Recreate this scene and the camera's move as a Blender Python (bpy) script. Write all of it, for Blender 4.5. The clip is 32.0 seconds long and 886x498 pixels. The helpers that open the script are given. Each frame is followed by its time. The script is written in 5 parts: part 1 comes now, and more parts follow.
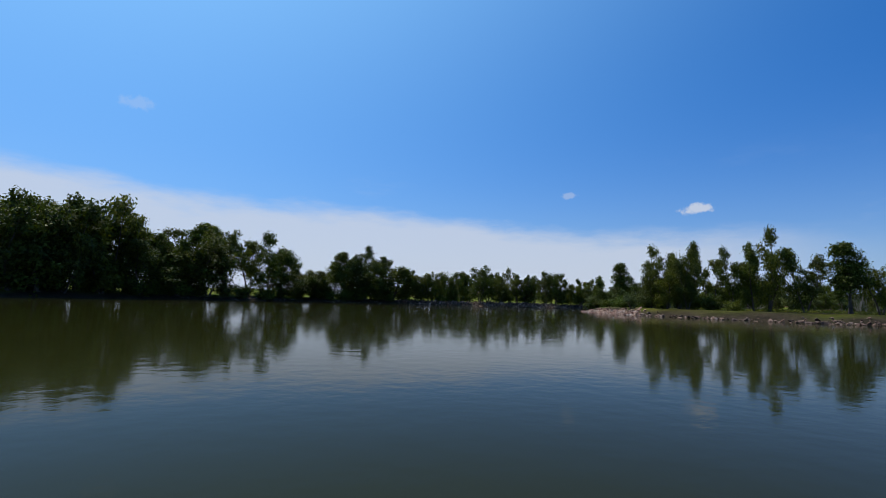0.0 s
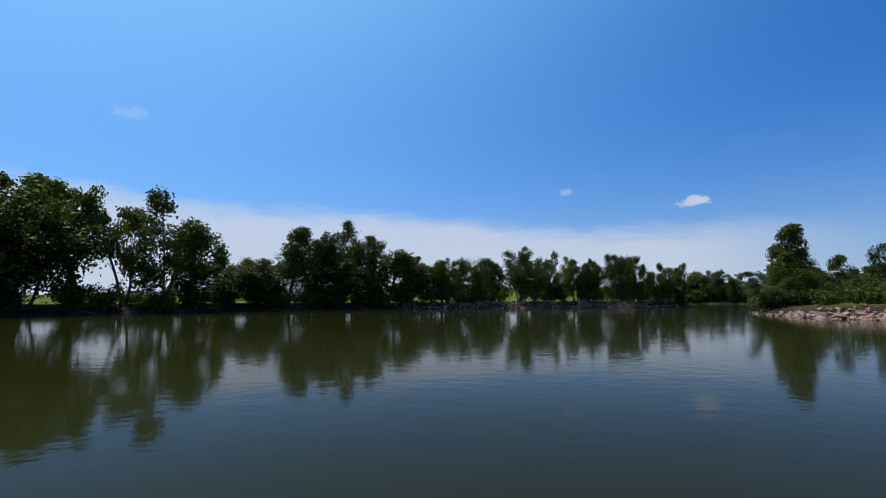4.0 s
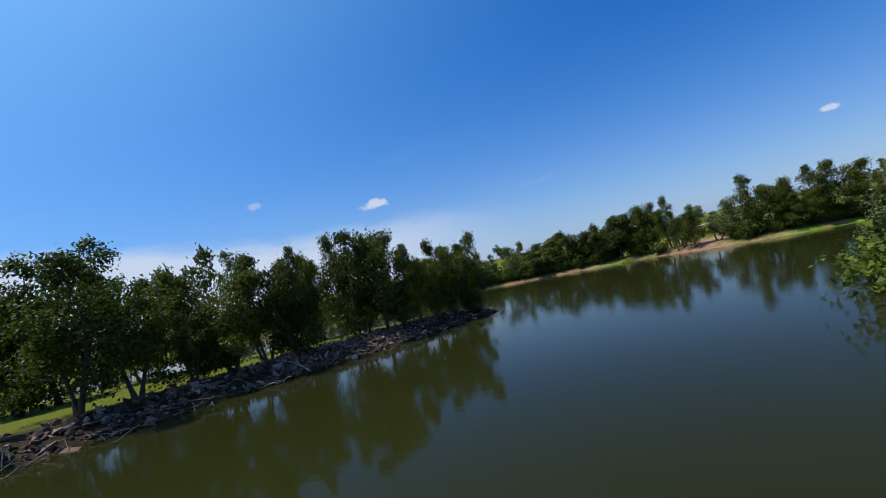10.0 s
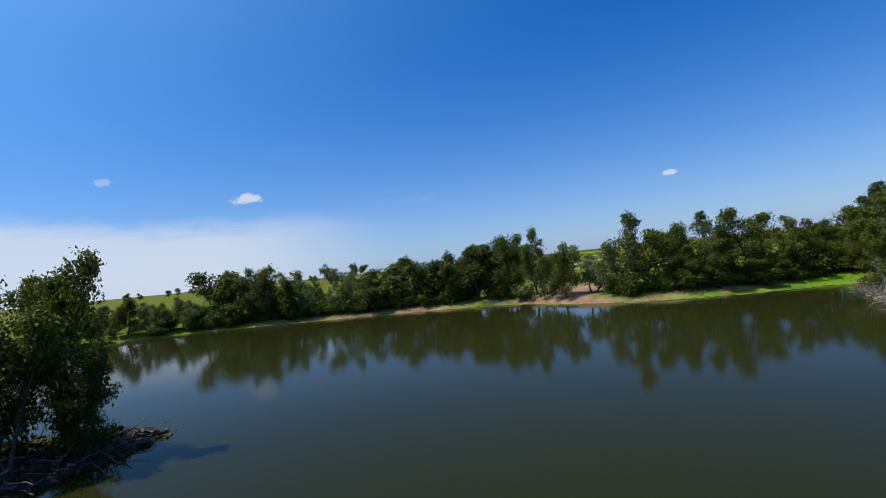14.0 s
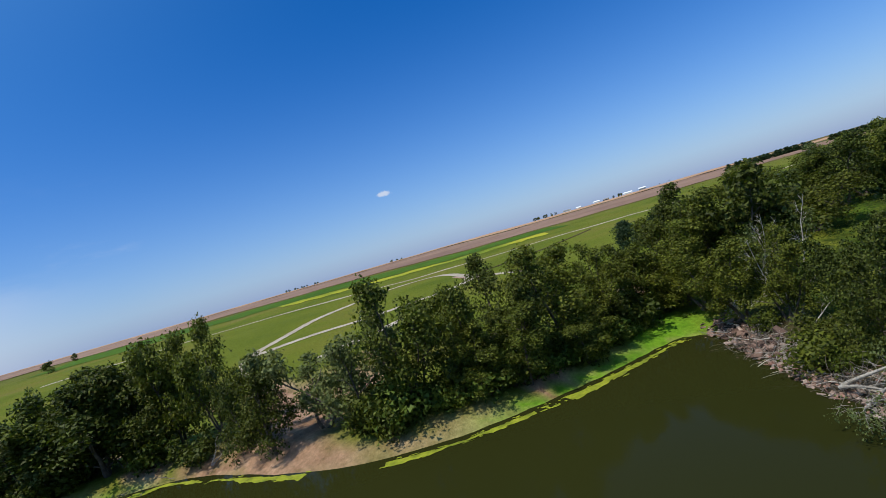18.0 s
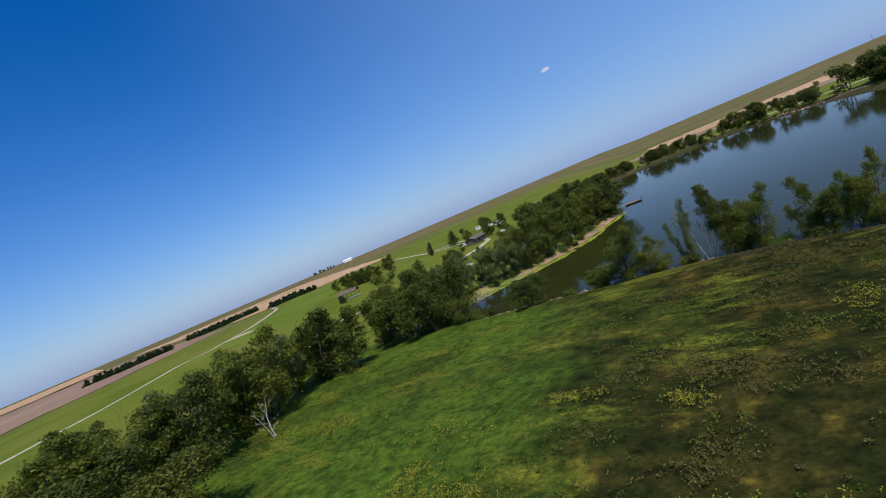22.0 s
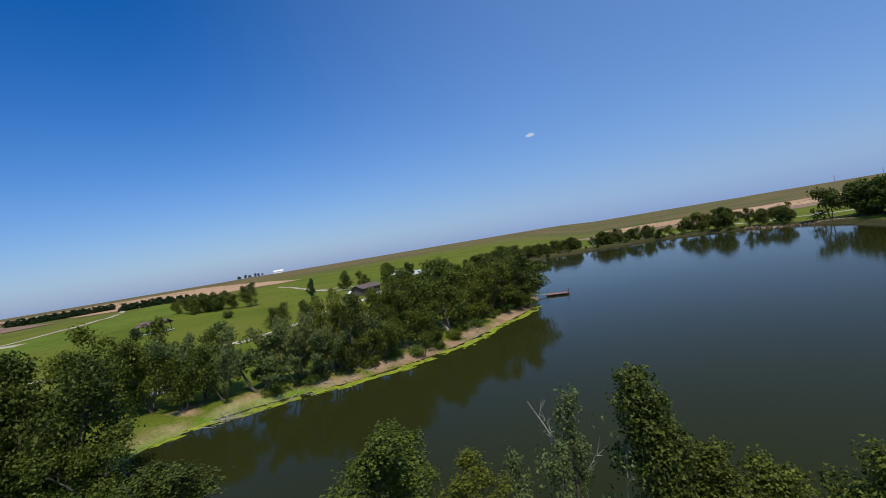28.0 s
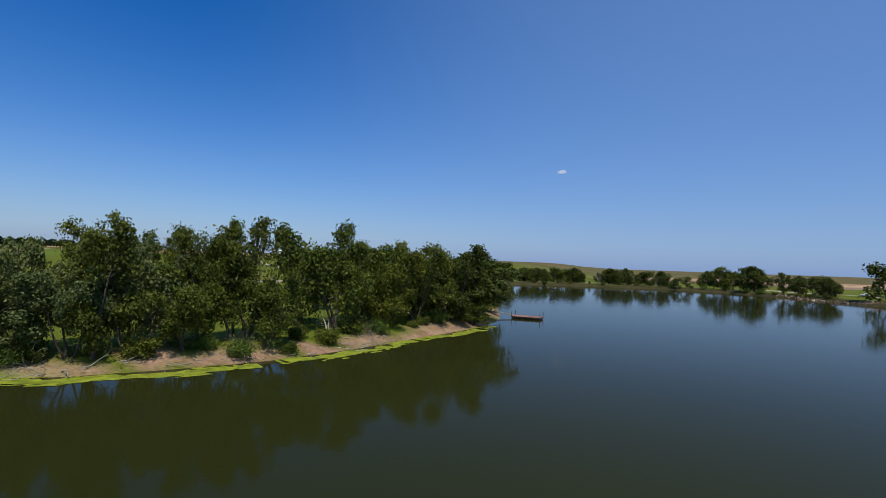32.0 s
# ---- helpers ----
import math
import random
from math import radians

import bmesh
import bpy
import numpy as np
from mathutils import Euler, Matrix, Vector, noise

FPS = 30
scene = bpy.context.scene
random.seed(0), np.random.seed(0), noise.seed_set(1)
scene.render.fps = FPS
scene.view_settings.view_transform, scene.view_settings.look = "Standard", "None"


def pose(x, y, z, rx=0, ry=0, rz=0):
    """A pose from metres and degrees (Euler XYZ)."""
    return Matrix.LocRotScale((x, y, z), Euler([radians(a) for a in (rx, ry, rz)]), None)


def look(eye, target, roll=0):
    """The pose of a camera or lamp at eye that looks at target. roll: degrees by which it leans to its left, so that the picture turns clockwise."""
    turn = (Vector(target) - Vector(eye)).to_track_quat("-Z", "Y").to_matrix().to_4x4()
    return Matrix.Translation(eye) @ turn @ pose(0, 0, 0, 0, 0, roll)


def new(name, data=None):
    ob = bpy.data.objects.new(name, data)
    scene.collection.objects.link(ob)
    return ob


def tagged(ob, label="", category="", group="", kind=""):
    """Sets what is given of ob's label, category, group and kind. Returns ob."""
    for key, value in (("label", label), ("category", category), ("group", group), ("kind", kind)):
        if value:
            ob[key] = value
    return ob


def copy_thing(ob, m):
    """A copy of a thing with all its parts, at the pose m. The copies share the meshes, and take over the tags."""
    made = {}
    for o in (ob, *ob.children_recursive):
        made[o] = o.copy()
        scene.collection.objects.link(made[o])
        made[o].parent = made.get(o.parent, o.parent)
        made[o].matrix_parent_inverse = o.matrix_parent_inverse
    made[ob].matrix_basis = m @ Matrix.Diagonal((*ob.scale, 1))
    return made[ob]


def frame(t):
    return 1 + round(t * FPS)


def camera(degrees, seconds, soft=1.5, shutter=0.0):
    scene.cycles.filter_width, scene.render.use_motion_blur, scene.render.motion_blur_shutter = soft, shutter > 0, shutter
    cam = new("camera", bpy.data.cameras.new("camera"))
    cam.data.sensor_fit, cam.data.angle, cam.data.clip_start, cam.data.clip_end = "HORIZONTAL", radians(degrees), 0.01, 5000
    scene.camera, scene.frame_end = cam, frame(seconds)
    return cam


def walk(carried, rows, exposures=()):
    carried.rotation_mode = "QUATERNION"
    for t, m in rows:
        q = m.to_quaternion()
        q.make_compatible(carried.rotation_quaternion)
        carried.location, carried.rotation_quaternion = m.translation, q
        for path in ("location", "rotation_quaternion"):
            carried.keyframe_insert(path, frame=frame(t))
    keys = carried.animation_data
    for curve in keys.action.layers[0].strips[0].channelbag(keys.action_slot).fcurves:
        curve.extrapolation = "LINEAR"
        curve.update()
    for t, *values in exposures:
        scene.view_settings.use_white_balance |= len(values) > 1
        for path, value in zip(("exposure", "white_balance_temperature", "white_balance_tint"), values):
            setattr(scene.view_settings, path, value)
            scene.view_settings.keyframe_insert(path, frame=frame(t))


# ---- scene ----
# Camera: seconds, place in metres, yaw, pitch and roll in degrees.
cam = camera(83.0, 32.0, soft=0.8)
ROWS = [
    (0.0, 0.20, -2.69, 1.81, 0.08, 5.80, 1.74),
    (0.5, -0.65, 4.96, 2.19, -0.07, 5.85, 0.64),
    (1.0, -1.52, 12.52, 2.39, 0.30, 5.86, 1.95),
    (1.5, -2.16, 19.91, 2.44, 0.26, 5.87, 1.71),
    (2.0, -2.72, 27.18, 2.37, 0.28, 5.92, 1.72),
    (2.5, -3.26, 34.40, 2.17, 0.27, 5.95, 2.01),
    (4.5, -4.57, 66.70, 1.85, -1.19, 5.76, -2.26),
    (5.0, -4.17, 74.19, 1.87, -3.99, 5.59, -6.20),
    (5.5, -3.63, 81.21, 1.89, -6.63, 5.46, -10.14),
    (6.0, -2.98, 87.78, 1.97, -8.17, 5.48, -11.12),
    (6.5, -2.30, 94.06, 2.19, -10.03, 5.41, -11.99),
    (7.0, -1.20, 100.12, 2.48, -12.32, 5.21, -12.83),
    (7.5, 0.60, 106.50, 3.03, -14.03, 5.09, -11.49),
    (8.0, 3.08, 113.13, 3.72, -19.27, 4.60, -15.22),
    (8.5, 6.10, 119.13, 4.42, -23.94, 4.08, -16.90),
    (9.0, 9.61, 124.22, 4.99, -28.13, 3.66, -16.29),
    (9.5, 13.30, 128.65, 5.30, -31.00, 3.61, -13.98),
    (10.0, 17.02, 132.34, 5.59, -33.63, 3.51, -11.88),
    (10.5, 21.17, 135.90, 5.81, -35.54, 3.51, -10.33),
    (11.0, 25.37, 138.97, 6.02, -37.13, 3.47, -9.39),
    (11.5, 29.50, 141.56, 6.16, -37.71, 3.53, -6.65),
    (12.0, 33.51, 143.95, 6.23, -38.51, 3.65, -5.40),
    (12.5, 37.32, 145.99, 6.39, -40.00, 3.53, -5.43),
    (13.0, 41.50, 148.40, 6.76, -41.97, 3.43, -5.29),
    (13.5, 45.26, 150.46, 7.22, -45.47, 3.03, -6.15),
    (15.5, 64.72, 164.09, 11.14, -53.69, 2.40, -5.47),
    (16.0, 70.51, 166.13, 12.00, -58.20, 1.94, -8.23),
    (16.5, 76.67, 167.62, 12.87, -62.14, 1.52, -11.01),
    (17.0, 82.50, 168.74, 13.78, -66.91, 0.96, -14.59),
    (17.5, 87.65, 169.64, 14.71, -71.81, 0.49, -15.48),
    (18.0, 92.45, 170.05, 15.50, -77.80, 0.06, -16.31),
    (18.5, 97.40, 169.85, 16.25, -84.91, -0.32, -18.66),
    (19.0, 101.98, 169.07, 16.96, -95.27, -1.07, -22.13),
    (19.5, 104.67, 167.73, 17.68, -103.83, -1.47, -21.28),
    (20.0, 107.01, 166.14, 18.55, -111.34, -2.20, -20.80),
    (20.5, 110.69, 164.33, 19.70, -120.19, -2.34, -21.52),
    (21.0, 114.57, 161.46, 20.69, -128.50, -2.53, -21.77),
    (21.5, 117.59, 157.05, 21.33, -136.36, -2.96, -22.35),
    (22.0, 119.89, 150.67, 21.50, -144.28, -3.06, -23.05),
    (22.5, 120.81, 144.35, 21.25, -150.37, -3.09, -23.24),
    (23.0, 120.81, 139.14, 20.83, -150.87, -2.86, -17.06),
    (23.5, 120.75, 134.59, 20.44, -150.26, -2.48, -12.56),
    (24.0, 121.02, 130.05, 20.16, -150.06, -2.16, -10.94),
    (24.5, 121.59, 125.60, 19.88, -150.05, -1.81, -9.53),
    (25.0, 122.32, 121.05, 19.62, -149.92, -1.45, -7.61),
    (25.5, 123.10, 116.35, 19.41, -149.77, -1.19, -7.20),
    (27.5, 126.97, 95.86, 18.46, -150.32, -0.67, -8.68),
    (28.0, 127.57, 91.17, 17.94, -150.45, -0.39, -9.58),
    (28.5, 128.24, 86.55, 17.30, -150.78, -0.14, -10.96),
    (29.0, 128.93, 81.94, 16.52, -151.23, -0.01, -13.13),
    (29.5, 129.61, 77.37, 15.57, -151.36, 0.19, -13.62),
    (30.0, 130.24, 72.78, 14.49, -151.25, 0.45, -12.84),
    (30.5, 130.81, 68.27, 13.41, -151.14, 0.68, -10.30),
    (31.0, 131.42, 63.92, 12.39, -149.76, 1.07, 0.26),
    (31.5, 132.16, 59.44, 11.36, -149.31, 1.25, 2.92),
    (32.0, 133.02, 54.05, 10.31, -149.09, 1.53, 1.95),
]
walk(cam, [(t, pose(x, y, z, 90 + pitch, 0, yaw) @ pose(0, 0, 0, 0, 0, roll)) for t, x, y, z, yaw, pitch, roll in ROWS],
     exposures=[(0.0, -0.16), (5.0, -0.14), (9.0, -0.04), (13.0, 0.02), (19.0, -0.02), (25.0, -0.10), (28.0, -0.14), (31.0, -0.22), (32.0, -0.22)])

# Sky, sun and exposure.
SUN_YAW, SUN_UP = 48.0, 61.0          # degrees to the left of +y, and above the horizon
sun_way = Vector((-math.sin(radians(SUN_YAW)) * math.cos(radians(SUN_UP)), math.cos(radians(SUN_YAW)) * math.cos(radians(SUN_UP)), math.sin(radians(SUN_UP))))
sun_data = bpy.data.lights.new("sun", "SUN")
sun_data.energy, sun_data.angle, sun_data.color = 5.0, radians(0.53), (1.0, 0.94, 0.83)
sun = new("sun", sun_data)
sun.matrix_world = look((0, 0, 200), Vector((0, 0, 200)) - sun_way)


def world_sky():
    """Clear summer sky with a low bank of cloud to the north-west and a few small puffs."""
    w = bpy.data.worlds.new("sky")
    scene.world = w
    w.use_nodes = True
    nt = w.node_tree
    nt.nodes.clear()

    def put(kind, **values):
        n = nt.nodes.new("ShaderNode" + kind)
        for key, value in values.items():
            n.inputs[key].default_value = value
        return n

    def sums(how, a, b=0.0, c=None):
        n = nt.nodes.new("ShaderNodeMath")
        n.operation = how
        for i, v in enumerate((a, b, c)):
            if v is None:
                continue
            if isinstance(v, (int, float)):
                n.inputs[i].default_value = v
            else:
                nt.links.new(v, n.inputs[i])
        return n.outputs[0]

    def ease(v, lo, hi):
        n = nt.nodes.new("ShaderNodeMapRange")
        n.interpolation_type = "SMOOTHSTEP"
        n.inputs["From Min"].default_value, n.inputs["From Max"].default_value = lo, hi
        nt.links.new(v, n.inputs["Value"])
        return n.outputs["Result"]

    out, bg = put("OutputWorld"), put("Background", Strength=0.125)
    sky = put("TexSky")
    sky.sky_type, sky.sun_disc = "NISHITA", False
    sky.sun_elevation, sky.sun_rotation = radians(SUN_UP), math.atan2(sun_way.x, sun_way.y)
    sky.air_density, sky.dust_density, sky.ozone_density, sky.altitude = 1.0, 0.25, 3.0, 900
    rich = put("HueSaturation", Hue=0.512, Saturation=1.42, Value=1.14)
    nt.links.new(sky.outputs[0], rich.inputs["Color"])
    way = put("TexCoord").outputs["Generated"]
    xyz = put("SeparateXYZ")
    nt.links.new(way, xyz.inputs[0])
    x, y, z = xyz.outputs
    # Haze: paler and greyer towards the horizon; a glow round the sun; a thin veil in the south.
    def blend(fac, a, b):
        n = put("Mix")
        n.data_type = "RGBA"
        for socket, v in ((n.inputs["Factor"], fac), (n.inputs["A"], a), (n.inputs["B"], b)):
            if isinstance(v, tuple):
                socket.default_value = (*v, 1)
            else:
                nt.links.new(v, socket)
        return n.outputs["Result"]

    def towards(v):
        n = put("VectorMath")
        n.operation = "DOT_PRODUCT"
        nt.links.new(way, n.inputs[0])
        n.inputs[1].default_value = Vector(v).normalized()
        return n.outputs["Value"]

    colour = blend(sums("MULTIPLY", sums("POWER", sums("SUBTRACT", 1.0, sums("MAXIMUM", z, 0.0)), 6.5), 0.88), rich.outputs[0], (1.46, 2.34, 4.75))
    glow = sums("MULTIPLY", sums("POWER", sums("MAXIMUM", towards(sun_way), 0.0), 2.8), 0.98)
    colour = blend(glow, colour, (3.0, 6.5, 10.5))
    veil_south = sums("MULTIPLY", ease(towards((-0.35, -0.92, 0.18)), 0.2, 1.0), 0.46)
    colour = blend(veil_south, colour, (2.05, 3.4, 6.2))
    # Cloud bank: its top sinks from about 11 degrees in the north-west to the horizon in the north-east.
    stretch = put("Mapping")
    stretch.inputs["Scale"].default_value = (1.0, 1.0, 4.0)
    nt.links.new(way, stretch.inputs["Vector"])
    wisps = put("TexNoise", Scale=3.2, Detail=7.0, Roughness=0.6)
    nt.links.new(stretch.outputs[0], wisps.inputs["Vector"])
    top = sums("ADD", sums("MULTIPLY", x, -0.050), 0.150)
    top = sums("ADD", top, sums("MULTIPLY", sums("SUBTRACT", wisps.outputs["Fac"], 0.5), 0.11))
    bank = ease(sums("SUBTRACT", top, z), -0.018, 0.028)
    bank = sums("MULTIPLY", bank, ease(y, 0.05, 0.55))
    bank = sums("MULTIPLY", bank, ease(sums("MULTIPLY", x, -1.0), -0.72, -0.38))
    veil = sums("MULTIPLY", ease(wisps.outputs["Fac"], 0.60, 0.80), sums("MULTIPLY", ease(sums("MULTIPLY", z, -1.0), -0.30, -0.12), 0.25))
    veil = sums("MULTIPLY", veil, ease(y, 0.0, 0.5))
    cover = sums("MAXIMUM", sums("MULTIPLY", bank, 0.80), veil)
    tuft = put("TexNoise", Scale=70.0, Detail=5.0, Roughness=0.6)
    nt.links.new(way, tuft.inputs["Vector"])
    for cx, cy, cz, wide, thick in ((4483, 8764, 1745, 0.033, 0.85), (9480, 2865, 1385, 0.017, 0.8), (3018, -9359, 1812, 0.012, 0.75), (-5134, 8006, 3089, 0.035, 0.22), (2394, 9482, 2070, 0.022, 0.35)):
        c = Vector((cx, cy, cz)).normalized()
        off = put("VectorMath")
        off.operation = "SUBTRACT"
        nt.links.new(way, off.inputs[0])
        off.inputs[1].default_value = c
        flat = put("VectorMath")
        flat.operation = "MULTIPLY"
        nt.links.new(off.outputs[0], flat.inputs[0])
        flat.inputs[1].default_value = (1.0, 1.0, 2.6)
        size = put("VectorMath")
        size.operation = "LENGTH"
        nt.links.new(flat.outputs[0], size.inputs[0])
        puff = sums("SUBTRACT", 1.0, sums("DIVIDE", size.outputs["Value"], wide))
        puff = sums("ADD", puff, sums("MULTIPLY", sums("SUBTRACT", tuft.outputs["Fac"], 0.5), 1.6))
        puff = sums("MULTIPLY", ease(puff, 0.05, 0.6), thick)
        puff = sums("MULTIPLY", puff, ease(sums("MULTIPLY", size.outputs["Value"], -1.0), -wide * 1.6, -wide * 0.8))
        cover = sums("MAXIMUM", cover, puff)
    white = put("Mix")
    white.data_type = "RGBA"
    nt.links.new(cover, white.inputs["Factor"])
    nt.links.new(colour, white.inputs["A"])
    white.inputs["B"].default_value = (5.2, 5.7, 6.7, 1)
    nt.links.new(white.outputs["Result"], bg.inputs["Color"])
    nt.links.new(bg.outputs[0], out.inputs[0])


world_sky()


# ---- materials ----
def mat(name, rough=0.8, metal=0.0, spec=0.3):
    m = bpy.data.materials.new(name)
    m.use_nodes = True
    nt = m.node_tree
    b = nt.nodes["Principled BSDF"]
    b.inputs["Roughness"].default_value = rough
    b.inputs["Metallic"].default_value = metal
    b.inputs["Specular IOR Level"].default_value = spec
    return m, nt, b


def node(nt, kind, **values):
    n = nt.nodes.new("ShaderNode" + kind)
    for key, value in values.items():
        n.inputs[key.replace("_", " ")].default_value = value
    return n


def noise_at(nt, scale, detail=4.0, coords=None, rough=0.55):
    n = node(nt, "TexNoise", Scale=scale, Detail=detail, Roughness=rough)
    if coords is None:
        coords = nt.nodes.new("ShaderNodeTexCoord").outputs["Object"]
    nt.links.new(coords, n.inputs["Vector"])
    return n.outputs["Fac"]


def ramp(nt, fac, stops):
    r = nt.nodes.new("ShaderNodeValToRGB")
    while len(r.color_ramp.elements) < len(stops):
        r.color_ramp.elements.new(0.5)
    for e, (at, colour) in zip(r.color_ramp.elements, stops):
        e.position, e.color = at, (*colour, 1)
    nt.links.new(fac, r.inputs["Fac"])
    return r.outputs["Color"]


def mix(nt, fac, a, b, how="MIX"):
    n = nt.nodes.new("ShaderNodeMix")
    n.data_type, n.blend_type = "RGBA", how
    for socket, value in ((n.inputs["Factor"], fac), (n.inputs["A"], a), (n.inputs["B"], b)):
        if hasattr(value, "is_linked"):
            nt.links.new(value, socket)
        else:
            socket.default_value = value if isinstance(value, float) else (*value, 1)
    return n.outputs["Result"]


def bump(nt, b, height, strength, distance):
    n = node(nt, "Bump", Strength=strength, Distance=distance)
    nt.links.new(height, n.inputs["Height"])
    nt.links.new(n.outputs["Normal"], b.inputs["Normal"])


def surface(name, stops, scale, fine, rough=0.85, relief=0.4, depth=0.03, spec=0.25, metal=0.0):
    """A weathered surface: stains at one scale, grain at another, fine relief."""
    m, nt, b = mat(name, rough, metal, spec)
    big, small = noise_at(nt, scale, 5), noise_at(nt, fine, 4)
    c = ramp(nt, big, stops)
    g = ramp(nt, small, [(0.25, (0.62,) * 3), (0.75, (1.0,) * 3)])
    nt.links.new(mix(nt, 1.0, c, g, "MULTIPLY"), b.inputs["Base Color"])
    bump(nt, b, small, relief, depth)
    return m


def leaf_material(name, dark, light, glow):
    """Leaves: colour varies from leaf to leaf and from tree to tree, and light comes through."""
    m, nt, b = mat(name, 0.58, 0.0, 0.14)
    geo = nt.nodes.new("ShaderNodeNewGeometry")
    info = nt.nodes.new("ShaderNodeObjectInfo")
    c = ramp(nt, geo.outputs["Random Per Island"], [(0.0, dark), (1.0, light)])
    tone = ramp(nt, info.outputs["Random"], [(0.0, (0.72, 0.80, 0.70)), (0.5, (1, 1, 1)), (1.0, (1.22, 1.10, 0.85))])
    c = mix(nt, 1.0, c, tone, "MULTIPLY")
    nt.links.new(c, b.inputs["Base Color"])
    t = nt.nodes.new("ShaderNodeBsdfTranslucent")
    nt.links.new(mix(nt, 1.0, c, glow, "MULTIPLY"), t.inputs["Color"])
    s = node(nt, "MixShader", Fac=0.22)
    nt.links.new(b.outputs[0], s.inputs[1])
    nt.links.new(t.outputs[0], s.inputs[2])
    nt.links.new(s.outputs[0], nt.nodes["Material Output"].inputs["Surface"])
    return m


LEAF = leaf_material("leaf_cottonwood", (0.027, 0.036, 0.005), (0.118, 0.138, 0.018), (1.5, 1.7, 0.6))
LEAF_DARK = leaf_material("leaf_elm", (0.020, 0.027, 0.005), (0.086, 0.102, 0.015), (1.4, 1.6, 0.6))
LEAF_PALE = leaf_material("leaf_willow", (0.052, 0.068, 0.022), (0.155, 0.178, 0.062), (1.4, 1.5, 0.7))
LEAF_BRIGHT = leaf_material("leaf_sapling", (0.030, 0.052, 0.008), (0.108, 0.152, 0.022), (1.5, 1.6, 0.6))
MEADOW_WEED = leaf_material("meadow_weed", (0.045, 0.068, 0.010), (0.120, 0.135, 0.017), (1.4, 1.5, 0.6))
CEDAR = leaf_material("cedar_needles", (0.014, 0.030, 0.012), (0.035, 0.060, 0.022), (1.0, 1.1, 0.6))
BARK = surface("bark", [(0.3, (0.060, 0.047, 0.036)), (0.7, (0.150, 0.122, 0.098))], 1.5, 14, 0.9, 0.8, 0.05)
DEADWOOD = surface("dead_wood", [(0.3, (0.24, 0.205, 0.165)), (0.7, (0.48, 0.44, 0.38))], 2.0, 18, 0.85, 0.6, 0.03)
DRIFTWOOD = surface("driftwood", [(0.3, (0.085, 0.070, 0.056)), (0.7, (0.27, 0.23, 0.19))], 2.0, 18, 0.85, 0.6, 0.03)


def stone_material(name, stops):
    m, nt, b = mat(name, 0.85, 0.0, 0.25)
    info = nt.nodes.new("ShaderNodeObjectInfo")
    geo = nt.nodes.new("ShaderNodeNewGeometry")
    add = node(nt, "Math")
    add.operation = "FRACT"
    both = node(nt, "Math")
    nt.links.new(info.outputs["Random"], both.inputs[0])
    nt.links.new(geo.outputs["Random Per Island"], both.inputs[1])
    nt.links.new(both.outputs[0], add.inputs[0])
    c = ramp(nt, add.outputs[0], stops)
    grain = noise_at(nt, 7, 6)
    nt.links.new(mix(nt, 1.0, c, ramp(nt, grain, [(0.3, (0.6, 0.58, 0.56)), (0.7, (1.05, 1.05, 1.05))]), "MULTIPLY"), b.inputs["Base Color"])
    bump(nt, b, grain, 0.6, 0.06)
    return m


ROCK = stone_material("pink_quartzite", [(0.0, (0.22, 0.115, 0.085)), (0.35, (0.33, 0.195, 0.150)), (0.7, (0.30, 0.215, 0.170)), (1.0, (0.46, 0.36, 0.30))])
ROCK_BROWN = stone_material("brown_bank_rock", [(0.0, (0.075, 0.050, 0.042)), (0.5, (0.15, 0.092, 0.068)), (0.85, (0.25, 0.165, 0.13)), (1.0, (0.42, 0.33, 0.28))])
# Shade under the bank trees is put into this near-black stone colour.
ROCK_SHADED = stone_material("shade_dark_rock", [(0.0, (0.022, 0.018, 0.016)), (0.5, (0.036, 0.027, 0.022)), (0.9, (0.062, 0.047, 0.039)), (1.0, (0.22, 0.18, 0.16))])
SAND = surface("pink_sand", [(0.3, (0.36, 0.215, 0.15)), (0.7, (0.50, 0.345, 0.26))], 0.35, 3.0, 0.95, 0.5, 0.05)
DIRT_ROAD = surface("gravel_road", [(0.3, (0.32, 0.26, 0.19)), (0.7, (0.46, 0.39, 0.30))], 0.15, 2.0, 0.95, 0.4, 0.04)
FIELD_BROWN = surface("ploughed_field", [(0.3, (0.20, 0.118, 0.078)), (0.7, (0.29, 0.18, 0.12))], 0.01, 0.12, 0.95, 0.2, 0.1)
FIELD_TAN = surface("stubble_field", [(0.3, (0.38, 0.21, 0.11)), (0.7, (0.48, 0.30, 0.17))], 0.008, 0.12, 0.95, 0.2, 0.1)
FIELD_GREEN = surface("green_crop", [(0.3, (0.094, 0.130, 0.013)), (0.7, (0.138, 0.164, 0.019))], 0.02, 0.25, 0.9, 0.3, 0.1, 0.05)
FIELD_LUSH = surface("lush_crop", [(0.3, (0.050, 0.105, 0.010)), (0.7, (0.080, 0.145, 0.014))], 0.02, 0.25, 0.9, 0.3, 0.1, 0.05)
FIELD_YELLOW = surface("yellow_flowers", [(0.35, (0.12, 0.19, 0.02)), (0.65, (0.38, 0.36, 0.03))], 0.03, 0.3, 0.9, 0.3, 0.1, 0.05)


